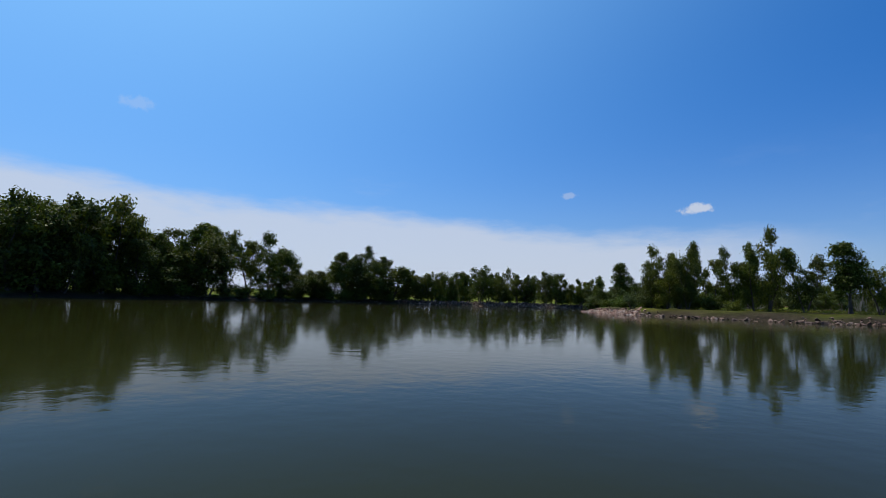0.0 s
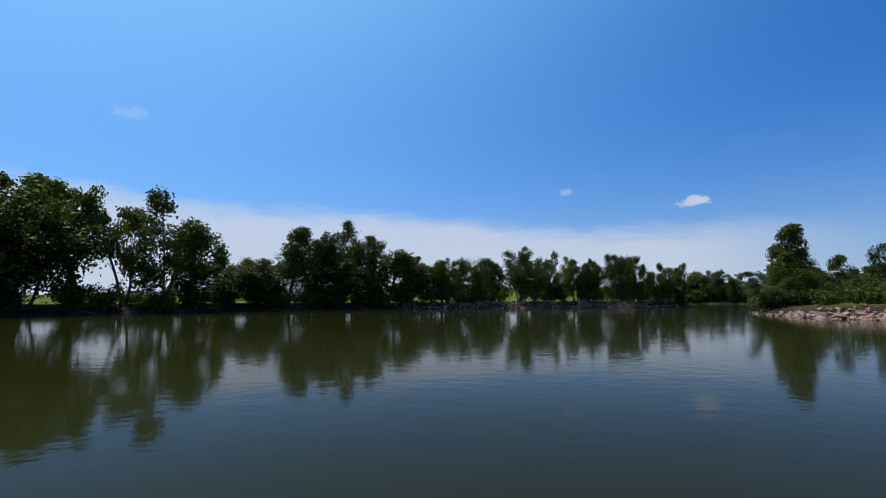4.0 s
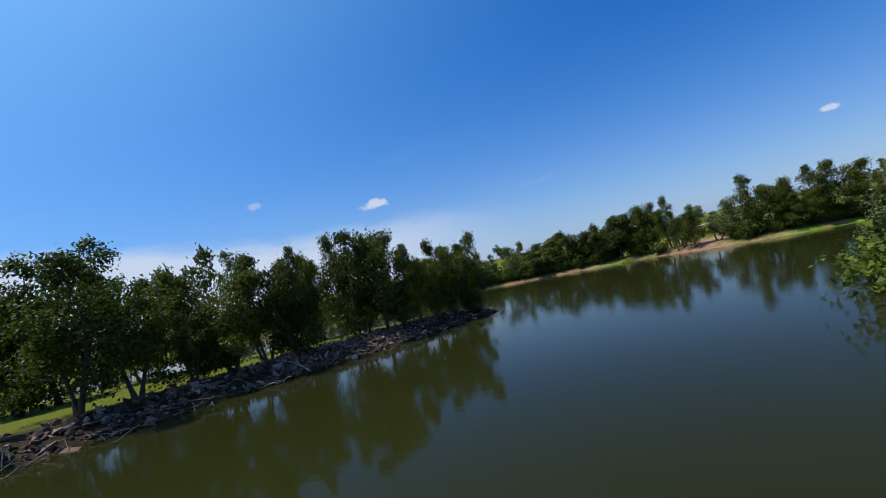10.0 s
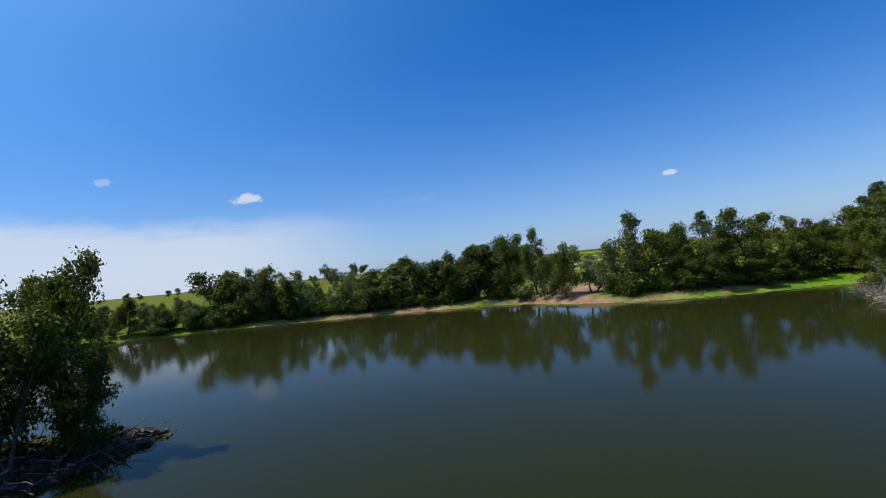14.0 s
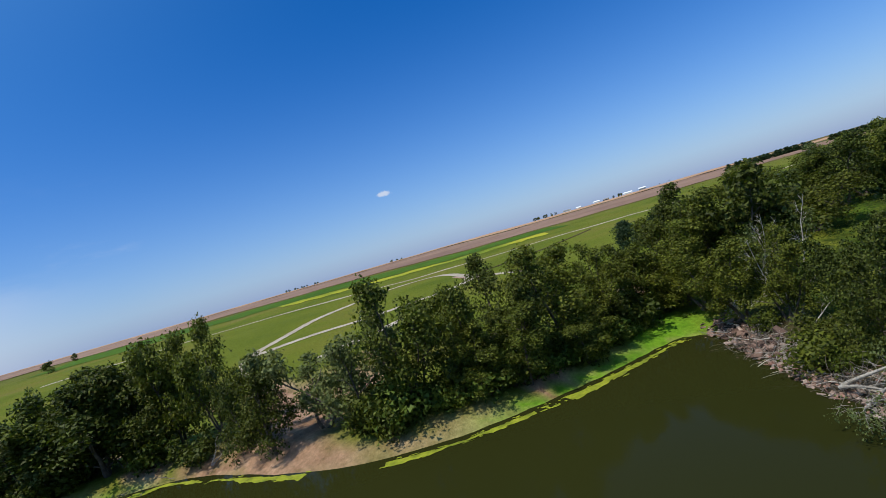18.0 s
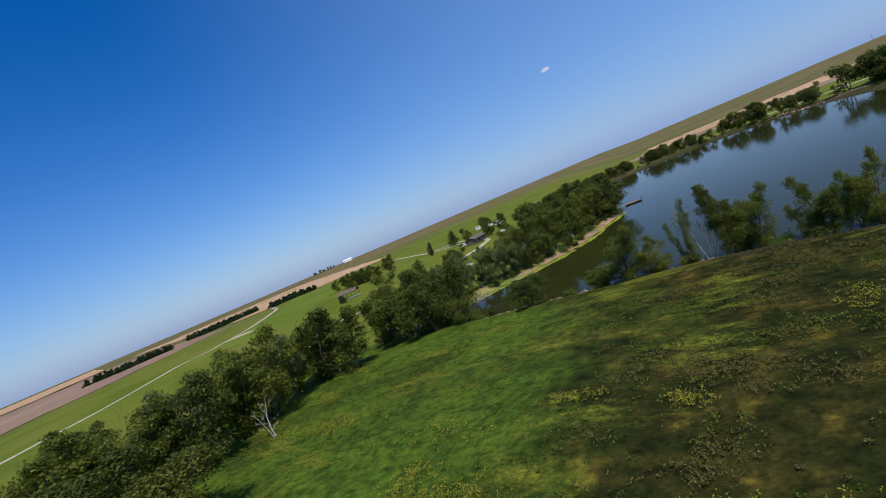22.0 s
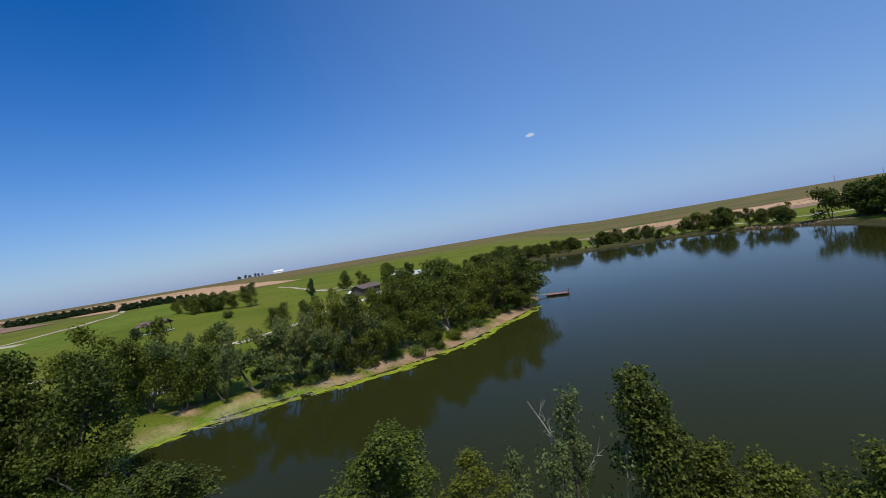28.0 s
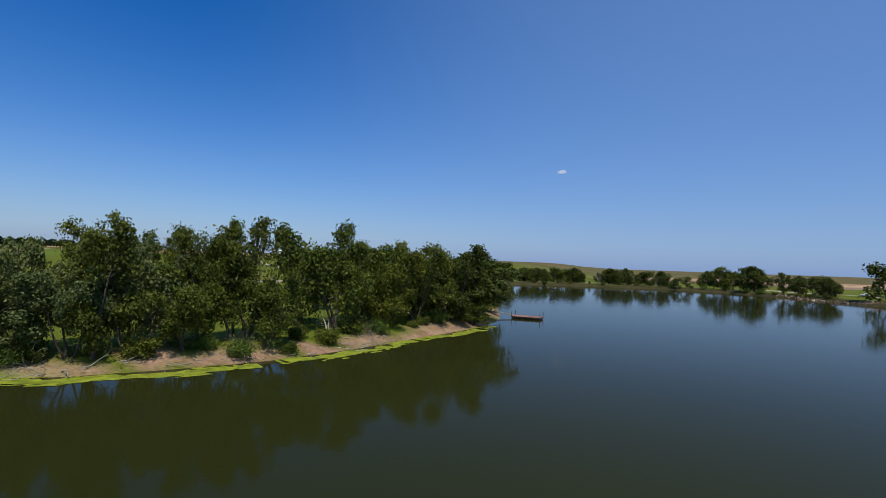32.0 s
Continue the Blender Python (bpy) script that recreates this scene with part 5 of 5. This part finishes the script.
def driftwood(points, width, count, seed, material, label, low=0.8, high=3.0):
    rng = np.random.default_rng(seed)
    verts, faces = [], []
    for _ in range(count):
        x, y = along(points, rng.random())
        x, y = x + rng.normal(0, width * 0.4), y + rng.normal(0, width * 0.4)
        z = max(at_ground(x, y), 0.0) + rng.uniform(0.05, 0.4)
        a = rng.uniform(0, 6.28)
        stick = bough(rng, (x, y, z), (math.cos(a), math.sin(a), rng.normal(0, 0.12)), rng.uniform(low, high), 0.18, 0.0, 4)
        tube(verts, faces, stick, rng.uniform(0.02, 0.065) * np.linspace(1, 0.4, len(stick)), 4)
    return tagged(mesh_object("driftwood", verts, faces, material, None, True), label, "driftwood", kind="stuff")


driftwood([(0, 170), (20, 175.5), (40, 180.5), (53, 185), (60, 188.5)], 2.8, 260, 21, DRIFTWOOD, "grey driftwood and sticks on the stony point")
driftwood([(146, 157), (132, 155.5), (122, 154), (106, 152)], 2.6, 130, 22, DEADWOOD, "bleached driftwood and brush along the cove")
driftwood([(137, 212), (133, 226), (127, 238), (118, 252)], 1.6, 50, 23, DRIFTWOOD, "driftwood along the sandy shore")
driftwood([(188, 54), (182, 38), (173, 17), (171, 2)], 2.4, 110, 24, DEADWOOD, "bleached sticks on the east bank")
driftwood([(-66, 113), (-53, 131), (-40, 146), (-20, 160)], 1.8, 60, 25, DRIFTWOOD, "dark driftwood along the west shore")


def fallen(x, y, tall, which, lean, turn, label):
    """A dead tree that has come down over the bank."""
    ob = copy_thing(KINDS["dead_tree"][which], pose(x, y, max(at_ground(x, y), 0) + 0.35, 0, 0, turn) @ pose(0, 0, 0, lean, 0, 0))
    s = tall / TALL["dead_tree"]
    ob.scale = (s, s, s)
    ob.name = "fallen_tree"
    return tagged(ob, label, "fallen tree", "fallen trees on the banks")


fallen(127, 155.6, 8, 0, 76, -62, "bleached fallen dead tree lying across the stones")
fallen(124.5, 155.6, 7.5, 1, 66, -100, "bleached fallen dead tree with many bare forks")
fallen(120.5, 154.6, 7, 0, 74, -20, "bleached fallen dead tree over the stony bank")
fallen(134, 154.5, 6.5, 1, 76, 10, "grey fallen brush reaching over the water")
fallen(88, 150.5, 8, 0, 84, 20, "grey dead branches lying out over the water")
fallen(84, 150, 7, 1, 84, -10, "grey dead branches lying out over the water")
fallen(66, 145, 6.5, 1, 76, 40, "grey dead brush leaning over the water")
fallen(95, 151, 6, 0, 70, 15, "grey dead branches reaching over the water")
fallen(137.5, 210, 4.5, 0, 75, 100, "small fallen dead tree on the sand")
fallen(30, 176.5, 4, 0, 80, 200, "pale dead branch on the stones")
fallen(176, 9, 6, 0, 68, 60, "leaning dead limb on the sandy bank")


def brush_pile(x, y, spread, count, seed, label):
    """A tangle of thin dead branches heaped on the bank."""
    rng = np.random.default_rng(seed)
    verts, faces = [], []
    for _ in range(count):
        px, py = x + rng.normal(0, spread * 0.4), y + rng.normal(0, spread * 0.25)
        z = max(at_ground(px, py), 0.0)
        a = rng.uniform(0, 6.28)
        stick = bough(rng, (px, py, z), (math.cos(a), math.sin(a), rng.uniform(0.1, 0.9)), rng.uniform(0.8, 2.6), 0.3, -0.05, 5)
        tube(verts, faces, stick, rng.uniform(0.012, 0.04) * np.linspace(1, 0.3, len(stick)), 3)
    return tagged(mesh_object("brush_pile", verts, faces, DEADWOOD if seed % 2 else DRIFTWOOD, None, True), label, "brush", kind="stuff")


for k, (x, y, spread, count) in enumerate(((149, 154.5, 3.0, 110), (139, 156.3, 3.2, 150), (134.5, 155.8, 2.4, 90), (127, 155, 2.8, 190), (121, 154, 3.0, 170), (112, 151, 3.0, 90), (90, 150.5, 3.0, 120), (66, 145, 2.4, 80), (58, 143, 2.4, 80), (177.5, 20, 2.0, 60), (183.5, 36, 2.0, 60), (173.5, 4, 2.0, 60), (188, 49, 2.0, 60))):
    brush_pile(x, y, spread, count, 101 + k, "tangled grey dead brush on the bank")


# ---- weeds on the meadow ----
FLOWER = surface("yellow_weed_flowers", [(0.3, (0.14, 0.14, 0.012)), (0.7, (0.29, 0.26, 0.022))], 3.0, 20, 0.8, 0.2, 0.01)
WEED_BROWN = surface("dry_brown_weeds", [(0.3, (0.060, 0.052, 0.012)), (0.7, (0.115, 0.098, 0.022))], 3.0, 20, 0.85, 0.2, 0.01)


def weeds(name, patches, per, blades, size, material, seed, label, tall=0.45, box=(62, 196, 84, 148)):
    """Clumps of weeds gathered in drifts on the meadow."""
    rng = np.random.default_rng(seed)
    cx, cy = rng.uniform(box[0], box[1], patches), rng.uniform(box[2], box[3], patches)
    px = np.repeat(cx, per) + rng.normal(0, 1, patches * per) * np.repeat(rng.uniform(0.8, 3.6, patches), per)
    py = np.repeat(cy, per) + rng.normal(0, 1, patches * per) * np.repeat(rng.uniform(0.6, 2.0, patches), per)
    keep = shore_distance(px, py) > 3
    px, py = px[keep], py[keep]
    pz = height(px, py) + tall * 0.6
    me = leaf_mesh(name, rng, np.stack([px, py, pz], 1), rng.uniform(0.25, 0.6, len(px)), blades, size, material, squash=0.6)
    return tagged(new(name, me), label, "weeds", kind="stuff")


weeds("flower_clumps", 34, 60, 24000, 0.075, FLOWER, 31, "drifts of yellow flowering weeds in the meadow", 0.5)
weeds("weed_clumps", 130, 30, 30000, 0.095, MEADOW_WEED, 32, "clumps of green weeds in the meadow", 0.5)
weeds("pale_weed_clumps", 70, 12, 9000, 0.09, MEADOW_WEED, 35, "clumps of bright green weeds in the meadow", 0.4)
weeds("dry_clumps", 60, 40, 30000, 0.085, WEED_BROWN, 33, "drifts of dry brown weeds in the meadow", 0.5, (80, 140, 76, 125))
weeds("bank_plants", 60, 14, 12000, 0.14, LEAF_BRIGHT, 34, "rank bright green plants at the head of the cove", 0.4, (143, 156, 159, 176))


# ---- dock, shelters, tables, vehicles ----
PLANK = surface("weathered_red_planks", [(0.3, (0.20, 0.095, 0.075)), (0.7, (0.33, 0.18, 0.14))], 1.2, 9, 0.8, 0.5, 0.01)
GALV = surface("galvanised_steel", [(0.3, (0.34, 0.35, 0.36)), (0.7, (0.50, 0.51, 0.52))], 2, 20, 0.45, 0.2, 0.004, 0.5, 0.8)
FLOAT = surface("dark_float", [(0.3, (0.03, 0.03, 0.032)), (0.7, (0.07, 0.07, 0.07))], 2, 12, 0.6)
ROOF_BROWN = surface("brown_metal_roof", [(0.3, (0.105, 0.070, 0.060)), (0.7, (0.165, 0.115, 0.10))], 0.8, 8, 0.6, 0.2, 0.01)
ROOF_GREY = surface("grey_shingles", [(0.3, (0.16, 0.155, 0.15)), (0.7, (0.27, 0.26, 0.25))], 0.9, 9, 0.85, 0.5, 0.01)
TIMBER = surface("brown_timber", [(0.3, (0.075, 0.045, 0.030)), (0.7, (0.14, 0.09, 0.06))], 1.2, 12, 0.75, 0.4, 0.008)
CONCRETE = surface("pale_concrete", [(0.3, (0.40, 0.38, 0.35)), (0.7, (0.56, 0.54, 0.50))], 0.7, 9, 0.9, 0.3, 0.008)
WALL_PALE = surface("pale_wall_paint", [(0.3, (0.52, 0.49, 0.43)), (0.7, (0.64, 0.61, 0.55))], 0.7, 9, 0.8, 0.2, 0.005)
WALL_BROWN = surface("brown_stained_wall", [(0.3, (0.10, 0.075, 0.058)), (0.7, (0.16, 0.12, 0.095))], 0.7, 9, 0.8, 0.2, 0.005)
WHITE = surface("white_paint", [(0.3, (0.70, 0.70, 0.69)), (0.7, (0.80, 0.80, 0.79))], 0.6, 8, 0.4, 0.1, 0.003, 0.5)
BLACK_PAINT = surface("black_paint", [(0.3, (0.018, 0.018, 0.02)), (0.7, (0.032, 0.032, 0.035))], 0.6, 8, 0.3, 0.1, 0.003, 0.5)
GLASS = surface("dark_window_glass", [(0.3, (0.02, 0.025, 0.03)), (0.7, (0.04, 0.045, 0.05))], 0.6, 4, 0.08, 0.0, 0.001, 0.6)
RUBBER = surface("tyre_rubber", [(0.3, (0.018, 0.018, 0.018)), (0.7, (0.03, 0.03, 0.03))], 3, 20, 0.85)
LAMP_RED = surface("red_lamp", [(0.3, (0.30, 0.02, 0.02)), (0.7, (0.42, 0.03, 0.03))], 3, 20, 0.3)


def box_bm(size, at=(0, 0, 0), bevel=0.0):
    bm = bmesh.new()
    bmesh.ops.create_cube(bm, size=1, matrix=Matrix.Translation(at) @ Matrix.Diagonal((*size, 1)))
    if bevel:
        bmesh.ops.bevel(bm, geom=bm.edges[:], offset=bevel, segments=1, affect="EDGES")
    return bm


def rod_bm(a, b, radius, sides=8):
    a, b = Vector(a), Vector(b)
    bm = bmesh.new()
    turn = (b - a).to_track_quat("Z", "Y").to_matrix().to_4x4()
    bmesh.ops.create_cone(bm, cap_ends=True, segments=sides, radius1=radius, radius2=radius, depth=(b - a).length, matrix=Matrix.Translation((a + b) / 2) @ turn)
    return bm


def prism_bm(profile, y0, y1):
    """A profile in x and z, drawn out along y."""
    bm = bmesh.new()
    a = [bm.verts.new((x, y0, z)) for x, z in profile]
    b = [bm.verts.new((x, y1, z)) for x, z in profile]
    bm.faces.new(a[::-1])
    bm.faces.new(b)
    for i in range(len(a)):
        j = (i + 1) % len(a)
        bm.faces.new((a[i], a[j], b[j], b[i]))
    bmesh.ops.recalc_face_normals(bm, faces=bm.faces[:])
    return bm


def floating_dock():
    root = new("floating_dock")
    for k in range(4):
        part("float", box_bm((1.15, 2.6, 0.4), (-2.1 + 1.4 * k, 0, 0.06), 0.05), FLOAT, root)
    part("deck_frame", box_bm((5.6, 3.0, 0.14), (0, 0, 0.33), 0.02), TIMBER, root)
    for k in range(28):
        part("plank", box_bm((0.185, 3.04, 0.04), (-2.7 + 0.2 * k, 0, 0.425), 0.006), PLANK, root)
    for x in (-2.75, 2.75):
        for y in (-1.5, 1.5):
            part("mooring_post", rod_bm((x, y, -0.6), (x, y, 1.35), 0.06), TIMBER, root)
    for y in (-0.55, 0.55):
        part("gangway_rail", rod_bm((2.7, y, 0.5), (8.2, y * 1.1, 0.95), 0.07), GALV, root)
    for k in range(16):
        part("gangway_tread", box_bm((0.24, 1.05, 0.04), (3.0 + 0.33 * k, 0, 0.50 + 0.027 * k), 0.005), GALV, root)
    root.matrix_basis = pose(168.6, -38.0, 0.0, 0, 0, 8)
    return tagged(root, "reddish wooden floating dock with a metal gangway", "dock")


floating_dock()


def picnic_shelter():
    root = new("picnic_shelter")
    part("slab", box_bm((12.4, 7.4, 0.18), (0, 0, 0.04), 0.02), CONCRETE, root)
    for x in (-5.2, 0, 5.2):
        for y in (-2.9, 2.9):
            p = part("post", box_bm((0.24, 0.24, 2.6), (x, y, 1.42), 0.015), TIMBER, root)
            part("brace", rod_bm((x, y, 2.1), (x, y * 0.78, 2.72), 0.06), TIMBER, p)
    for y in (-2.9, 2.9):
        part("beam", box_bm((11.6, 0.2, 0.28), (0, y, 2.86), 0.015), TIMBER, root)
    for x in (-5.2, 0, 5.2):
        part("truss", prism_bm([(-3.2, 2.98), (3.2, 2.98), (0, 4.25)], x - 0.06, x + 0.06), TIMBER, root).matrix_basis = pose(0, 0, 0, 0, 0, 90)
    for side in (-1, 1):
        part("roof_slope", prism_bm([(0.0, 4.52), (3.75, 2.98), (3.75, 2.88), (0.0, 4.40)], -6.2, 6.2), ROOF_BROWN, root).matrix_basis = pose(0, 0, 0, 0, 0, 90 if side > 0 else -90)
    part("ridge_cap", rod_bm((-6.2, 0, 4.50), (6.2, 0, 4.50), 0.09), ROOF_BROWN, root)
    root.matrix_basis = pose(280, 4, at_ground(280, 4) + 0.1, 0, 0, 24)
    root.scale = (0.72, 0.72, 0.8)
    return tagged(root, "open brown picnic shelter with a gabled roof", "shelter")


picnic_shelter()


def cabin():
    root = new("cabin")
    part("wall", box_bm((12.5, 5.2, 2.5), (0, 0, 1.25), 0.02), WALL_BROWN, root)
    for y in (-2.6, 2.6):
        for x in (-4, -1.2, 3.6):
            w = part("window", box_bm((1.15, 0.08, 0.95), (x, y * 1.008, 1.5), 0.01), WHITE, root)
            part("pane", box_bm((0.95, 0.04, 0.75), (x, y * 1.026, 1.5)), GLASS, w)
        d = part("door", box_bm((0.95, 0.08, 2.05), (1.2, y * 1.008, 1.03), 0.01), TIMBER, root)
        part("handle", rod_bm((1.55, y * 1.03, 1.05), (1.55, y * 1.05, 1.05), 0.04), GALV, d)
    for side in (-1, 1):
        part("roof_slope", prism_bm([(0.0, 4.05), (3.3, 2.48), (3.3, 2.38), (0.0, 3.94)], -6.9, 6.9), ROOF_BROWN, root).matrix_basis = pose(0, 0, 0, 0, 0, 90 if side > 0 else -90)
    for x in (-6.2, 6.2):
        part("gable", prism_bm([(-2.6, 2.5), (2.6, 2.5), (0, 3.72)], x - 0.05, x + 0.05), WALL_BROWN, root).matrix_basis = pose(0, 0, 0, 0, 0, 90)
    return root


c = cabin()
c.matrix_basis = pose(254.5, -66, at_ground(254.5, -66) + 0.1, 0, 0, 94)
tagged(c, "long low dark building with a brown gabled roof", "building")


def picnic_table():
    root = new("picnic_table")
    part("slab", box_bm((3.2, 3.0, 0.12), (0, 0, 0.02), 0.02), CONCRETE, root)
    part("tabletop", box_bm((1.9, 0.75, 0.06), (0, 0, 0.80), 0.01), CONCRETE, root)
    for y in (-0.72, 0.72):
        part("bench", box_bm((1.9, 0.28, 0.06), (0, y, 0.52), 0.01), CONCRETE, root)
    for x in (-0.65, 0.65):
        part("leg", box_bm((0.12, 0.6, 0.72), (x, 0, 0.42), 0.01), CONCRETE, root)
        part("leg", box_bm((0.10, 1.6, 0.10), (x, 0, 0.44), 0.01), CONCRETE, root)
    return root


spots = [(224, 22, 20), (216, 27, 60), (219, 2, 10), (205, 12, 40), (232, -30, 80), (212, 44, 30)]
table = picnic_table()
for i, (x, y, turn) in enumerate(spots):
    m = pose(x, y, at_ground(x, y) + 0.06, 0, 0, turn)
    ob = table if i == 0 else copy_thing(table, m)
    ob.matrix_basis = m
    tagged(ob, "pale concrete picnic table on a slab", "table", "picnic tables in the park")


def wheel(root, x, y, r=0.33, w=0.22):
    t = part("wheel", rod_bm((x, y - w / 2, r), (x, y + w / 2, r), r, 18), RUBBER, root)
    part("rim", rod_bm((x, y - w / 2 - 0.01, r), (x, y + w / 2 + 0.01, r), r * 0.6, 14), GALV, t)


def car(paint):
    root = new("parked_car")
    part("body", prism_bm([(-2.25, 0.35), (2.25, 0.35), (2.3, 0.72), (1.35, 0.92), (-2.2, 0.98), (-2.3, 0.7)], -0.88, 0.88), paint, root)
    part("cabin_top", prism_bm([(-2.0, 0.97), (1.15, 0.92), (0.45, 1.45), (-1.55, 1.48)], -0.78, 0.78), paint, root)
    for y in (-0.8, 0.8):
        part("side_window", prism_bm([(-1.75, 1.02), (0.85, 0.99), (0.35, 1.38), (-1.5, 1.40)], y - 0.015, y + 0.015), GLASS, root)
    for y in (-0.62, 0.62):
        part("headlight", box_bm((0.08, 0.34, 0.14), (2.27, y, 0.68), 0.02), WHITE, root)
        part("tail_light", box_bm((0.08, 0.26, 0.16), (-2.26, y, 0.76), 0.02), LAMP_RED, root)
    for x in (-1.4, 1.42):
        for y in (-0.8, 0.8):
            wheel(root, x, y)
    return root


def camper():
    root = new("camper_trailer")
    part("body", prism_bm([(-3.2, 0.55), (3.0, 0.55), (3.4, 1.5), (3.1, 2.85), (-3.1, 2.95), (-3.3, 1.4)], -1.15, 1.15), WHITE, root)
    for y in (-1.16, 1.16):
        for x in (-1.8, 1.6):
            part("window", box_bm((1.1, 0.03, 0.6), (x, y, 1.95), 0.01), GLASS, root)
    part("door", box_bm((0.65, 0.03, 1.8), (0.1, -1.17, 1.5), 0.01), WALL_PALE, root)
    part("hitch", rod_bm((3.2, 0, 0.6), (4.3, 0, 0.5), 0.06), GALV, root)
    for y in (-1.0, 1.0):
        wheel(root, -0.4, y)
        wheel(root, 0.4, y)
    return root


for i, (x, y, turn) in enumerate(((292, -148, 20), (282, -146, 35), (301, -153, 15))):
    rv = camper() if i == 0 else copy_thing(rv, pose(0, 0, 0))
    rv.matrix_basis = pose(x, y, at_ground(x, y) + 0.1, 0, 0, turn)
    tagged(rv, "white camper trailer parked among the trees", "trailer", "camper trailers")
for x, y, turn, paint, label in ((262, -66, 80, WHITE, "white parked car beside the low building"), (248, -83, 70, WHITE, "white parked car on the park road"), (97, -236, 40, BLACK_PAINT, "black parked car on the far shore"), (86, -230, 10, WHITE, "white parked car on the far shore")):
    ob = car(paint)
    ob.matrix_basis = pose(x, y, at_ground(x, y) + 0.07, 0, 0, turn)
    tagged(ob, label, "car")
road("road_far", [(130, -262), (112, -248), (96, -235), (80, -228), (60, -240)], 5.0, DIRT_ROAD, "pale parking strip on the far shore")


def barrier():
    """A low log barrier beside the track."""
    pts = [(232, 194), (238, 187), (245, 179), (252, 171), (262, 163), (272, 157)]
    root = new("log_barrier")
    for (ax, ay), (bx, by) in zip(pts, pts[1:]):
        za, zb = at_ground(ax, ay), at_ground(bx, by)
        part("log", rod_bm((ax, ay, za + 0.5), (bx, by, zb + 0.5), 0.13, 7), TIMBER, root)
        part("post", rod_bm((ax, ay, za - 0.2), (ax, ay, za + 0.75), 0.11, 7), TIMBER, root)
    return tagged(root, "low brown log barrier beside a sandy track", "fence")


barrier()


# ---- far farms and masts ----
def shed(length, width, tall, wall, roof):
    root = new("farm_shed")
    part("wall", box_bm((length, width, tall), (0, 0, tall / 2)), wall, root)
    r = width * 0.28
    for side in (-1, 1):
        part("roof_slope", prism_bm([(0.0, tall + r + 0.3), (width / 2 + 0.5, tall - 0.1), (width / 2 + 0.5, tall - 0.4), (0.0, tall + r)], -length / 2 - 0.6, length / 2 + 0.6), roof, root).matrix_basis = pose(0, 0, 0, 0, 0, 90 if side > 0 else -90)
    part("door", box_bm((length * 0.14, 0.3, tall * 0.75), (0, -width / 2 - 0.1, tall * 0.375)), ROOF_GREY, root)
    return root


def far_place(eye, yaw, far):
    return eye[0] - math.sin(radians(yaw)) * far, eye[1] + math.cos(radians(yaw)) * far


for yaw, far, length, tall, paint, roof, label in (
        (-92.3, 1500, 22, 4, WHITE, ROOF_GREY, "distant white farm shed on the horizon"), (-93.6, 1500, 14, 3.2, WHITE, WHITE, "distant small white farm shed"),
        (-95.6, 1500, 18, 4.5, WHITE, WHITE, "distant white farm building"), (-96.6, 1500, 16, 4, BLACK_PAINT, ROOF_GREY, "distant dark farm shed"),
        (-98.9, 1500, 24, 4.5, WHITE, WHITE, "distant long white farm shed"), (-100.4, 1500, 18, 5.5, GALV, WHITE, "distant pale steel farm shed")):
    x, y = far_place((102, 169), yaw, far)
    ob = shed(length, 9, tall, paint, roof)
    ob.matrix_basis = pose(x, y, at_ground(x, y) + 0.1, 0, 0, 80)
    tagged(ob, label, "farm building", "farm buildings on the horizon")
x, y = far_place((125, 95), -132.2, 1250)
ob = shed(22, 10, 4.5, WHITE, WHITE)
ob.matrix_basis = pose(x, y, at_ground(x, y) + 0.1, 0, 0, 40)
tagged(ob, "distant white farm building beyond the stubble", "farm building", "farm buildings on the horizon")
for yaw, far, count, wide in ((-89.5, 1300, 8, 60), (-97.6, 1330, 4, 30), (-61, 1500, 9, 120), (-131, 1300, 9, 70), (-72, 1500, 5, 40)):
    cx, cy = far_place((102, 169), yaw, far)
    for k in range(count):
        plant("far_tree", cx + place_rng.gauss(0, 8), cy + (k / count - 0.5) * wide + place_rng.gauss(0, 3), place_rng.uniform(6, 9))


def mast(tall):
    root = new("radio_mast")
    for k in range(3):
        a = radians(120 * k)
        part("leg", rod_bm((0.9 * math.cos(a), 0.9 * math.sin(a), -0.3), (0.25 * math.cos(a), 0.25 * math.sin(a), tall), 0.12, 6), GALV, root)
    for k in range(12):
        z0, z1 = tall * k / 12, tall * (k + 1) / 12
        r0, r1 = 0.9 - 0.65 * k / 12, 0.9 - 0.65 * (k + 1) / 12
        a, b = radians(120 * (k % 3)), radians(120 * ((k + 1) % 3))
        part("brace", rod_bm((r0 * math.cos(a), r0 * math.sin(a), z0), (r1 * math.cos(b), r1 * math.sin(b), z1), 0.07, 5), GALV, root)
    return root


for yaw, tall in ((171.3, 23), (168.0, 22)):
    x, y = far_place((125, 95), yaw, 880)
    ob = mast(tall)
    ob.matrix_basis = pose(x, y, at_ground(x, y), 0, 0, 15)
    tagged(ob, "thin grey lattice radio mast on the far plain", "mast", "radio masts")


# Patterns that stand nowhere are taken away again.
for kind, pats in KINDS.items():
    for which, pattern in enumerate(pats):
        if (kind, which) not in made_once:
            for ob in (*pattern.children_recursive, pattern):
                bpy.data.objects.remove(ob)
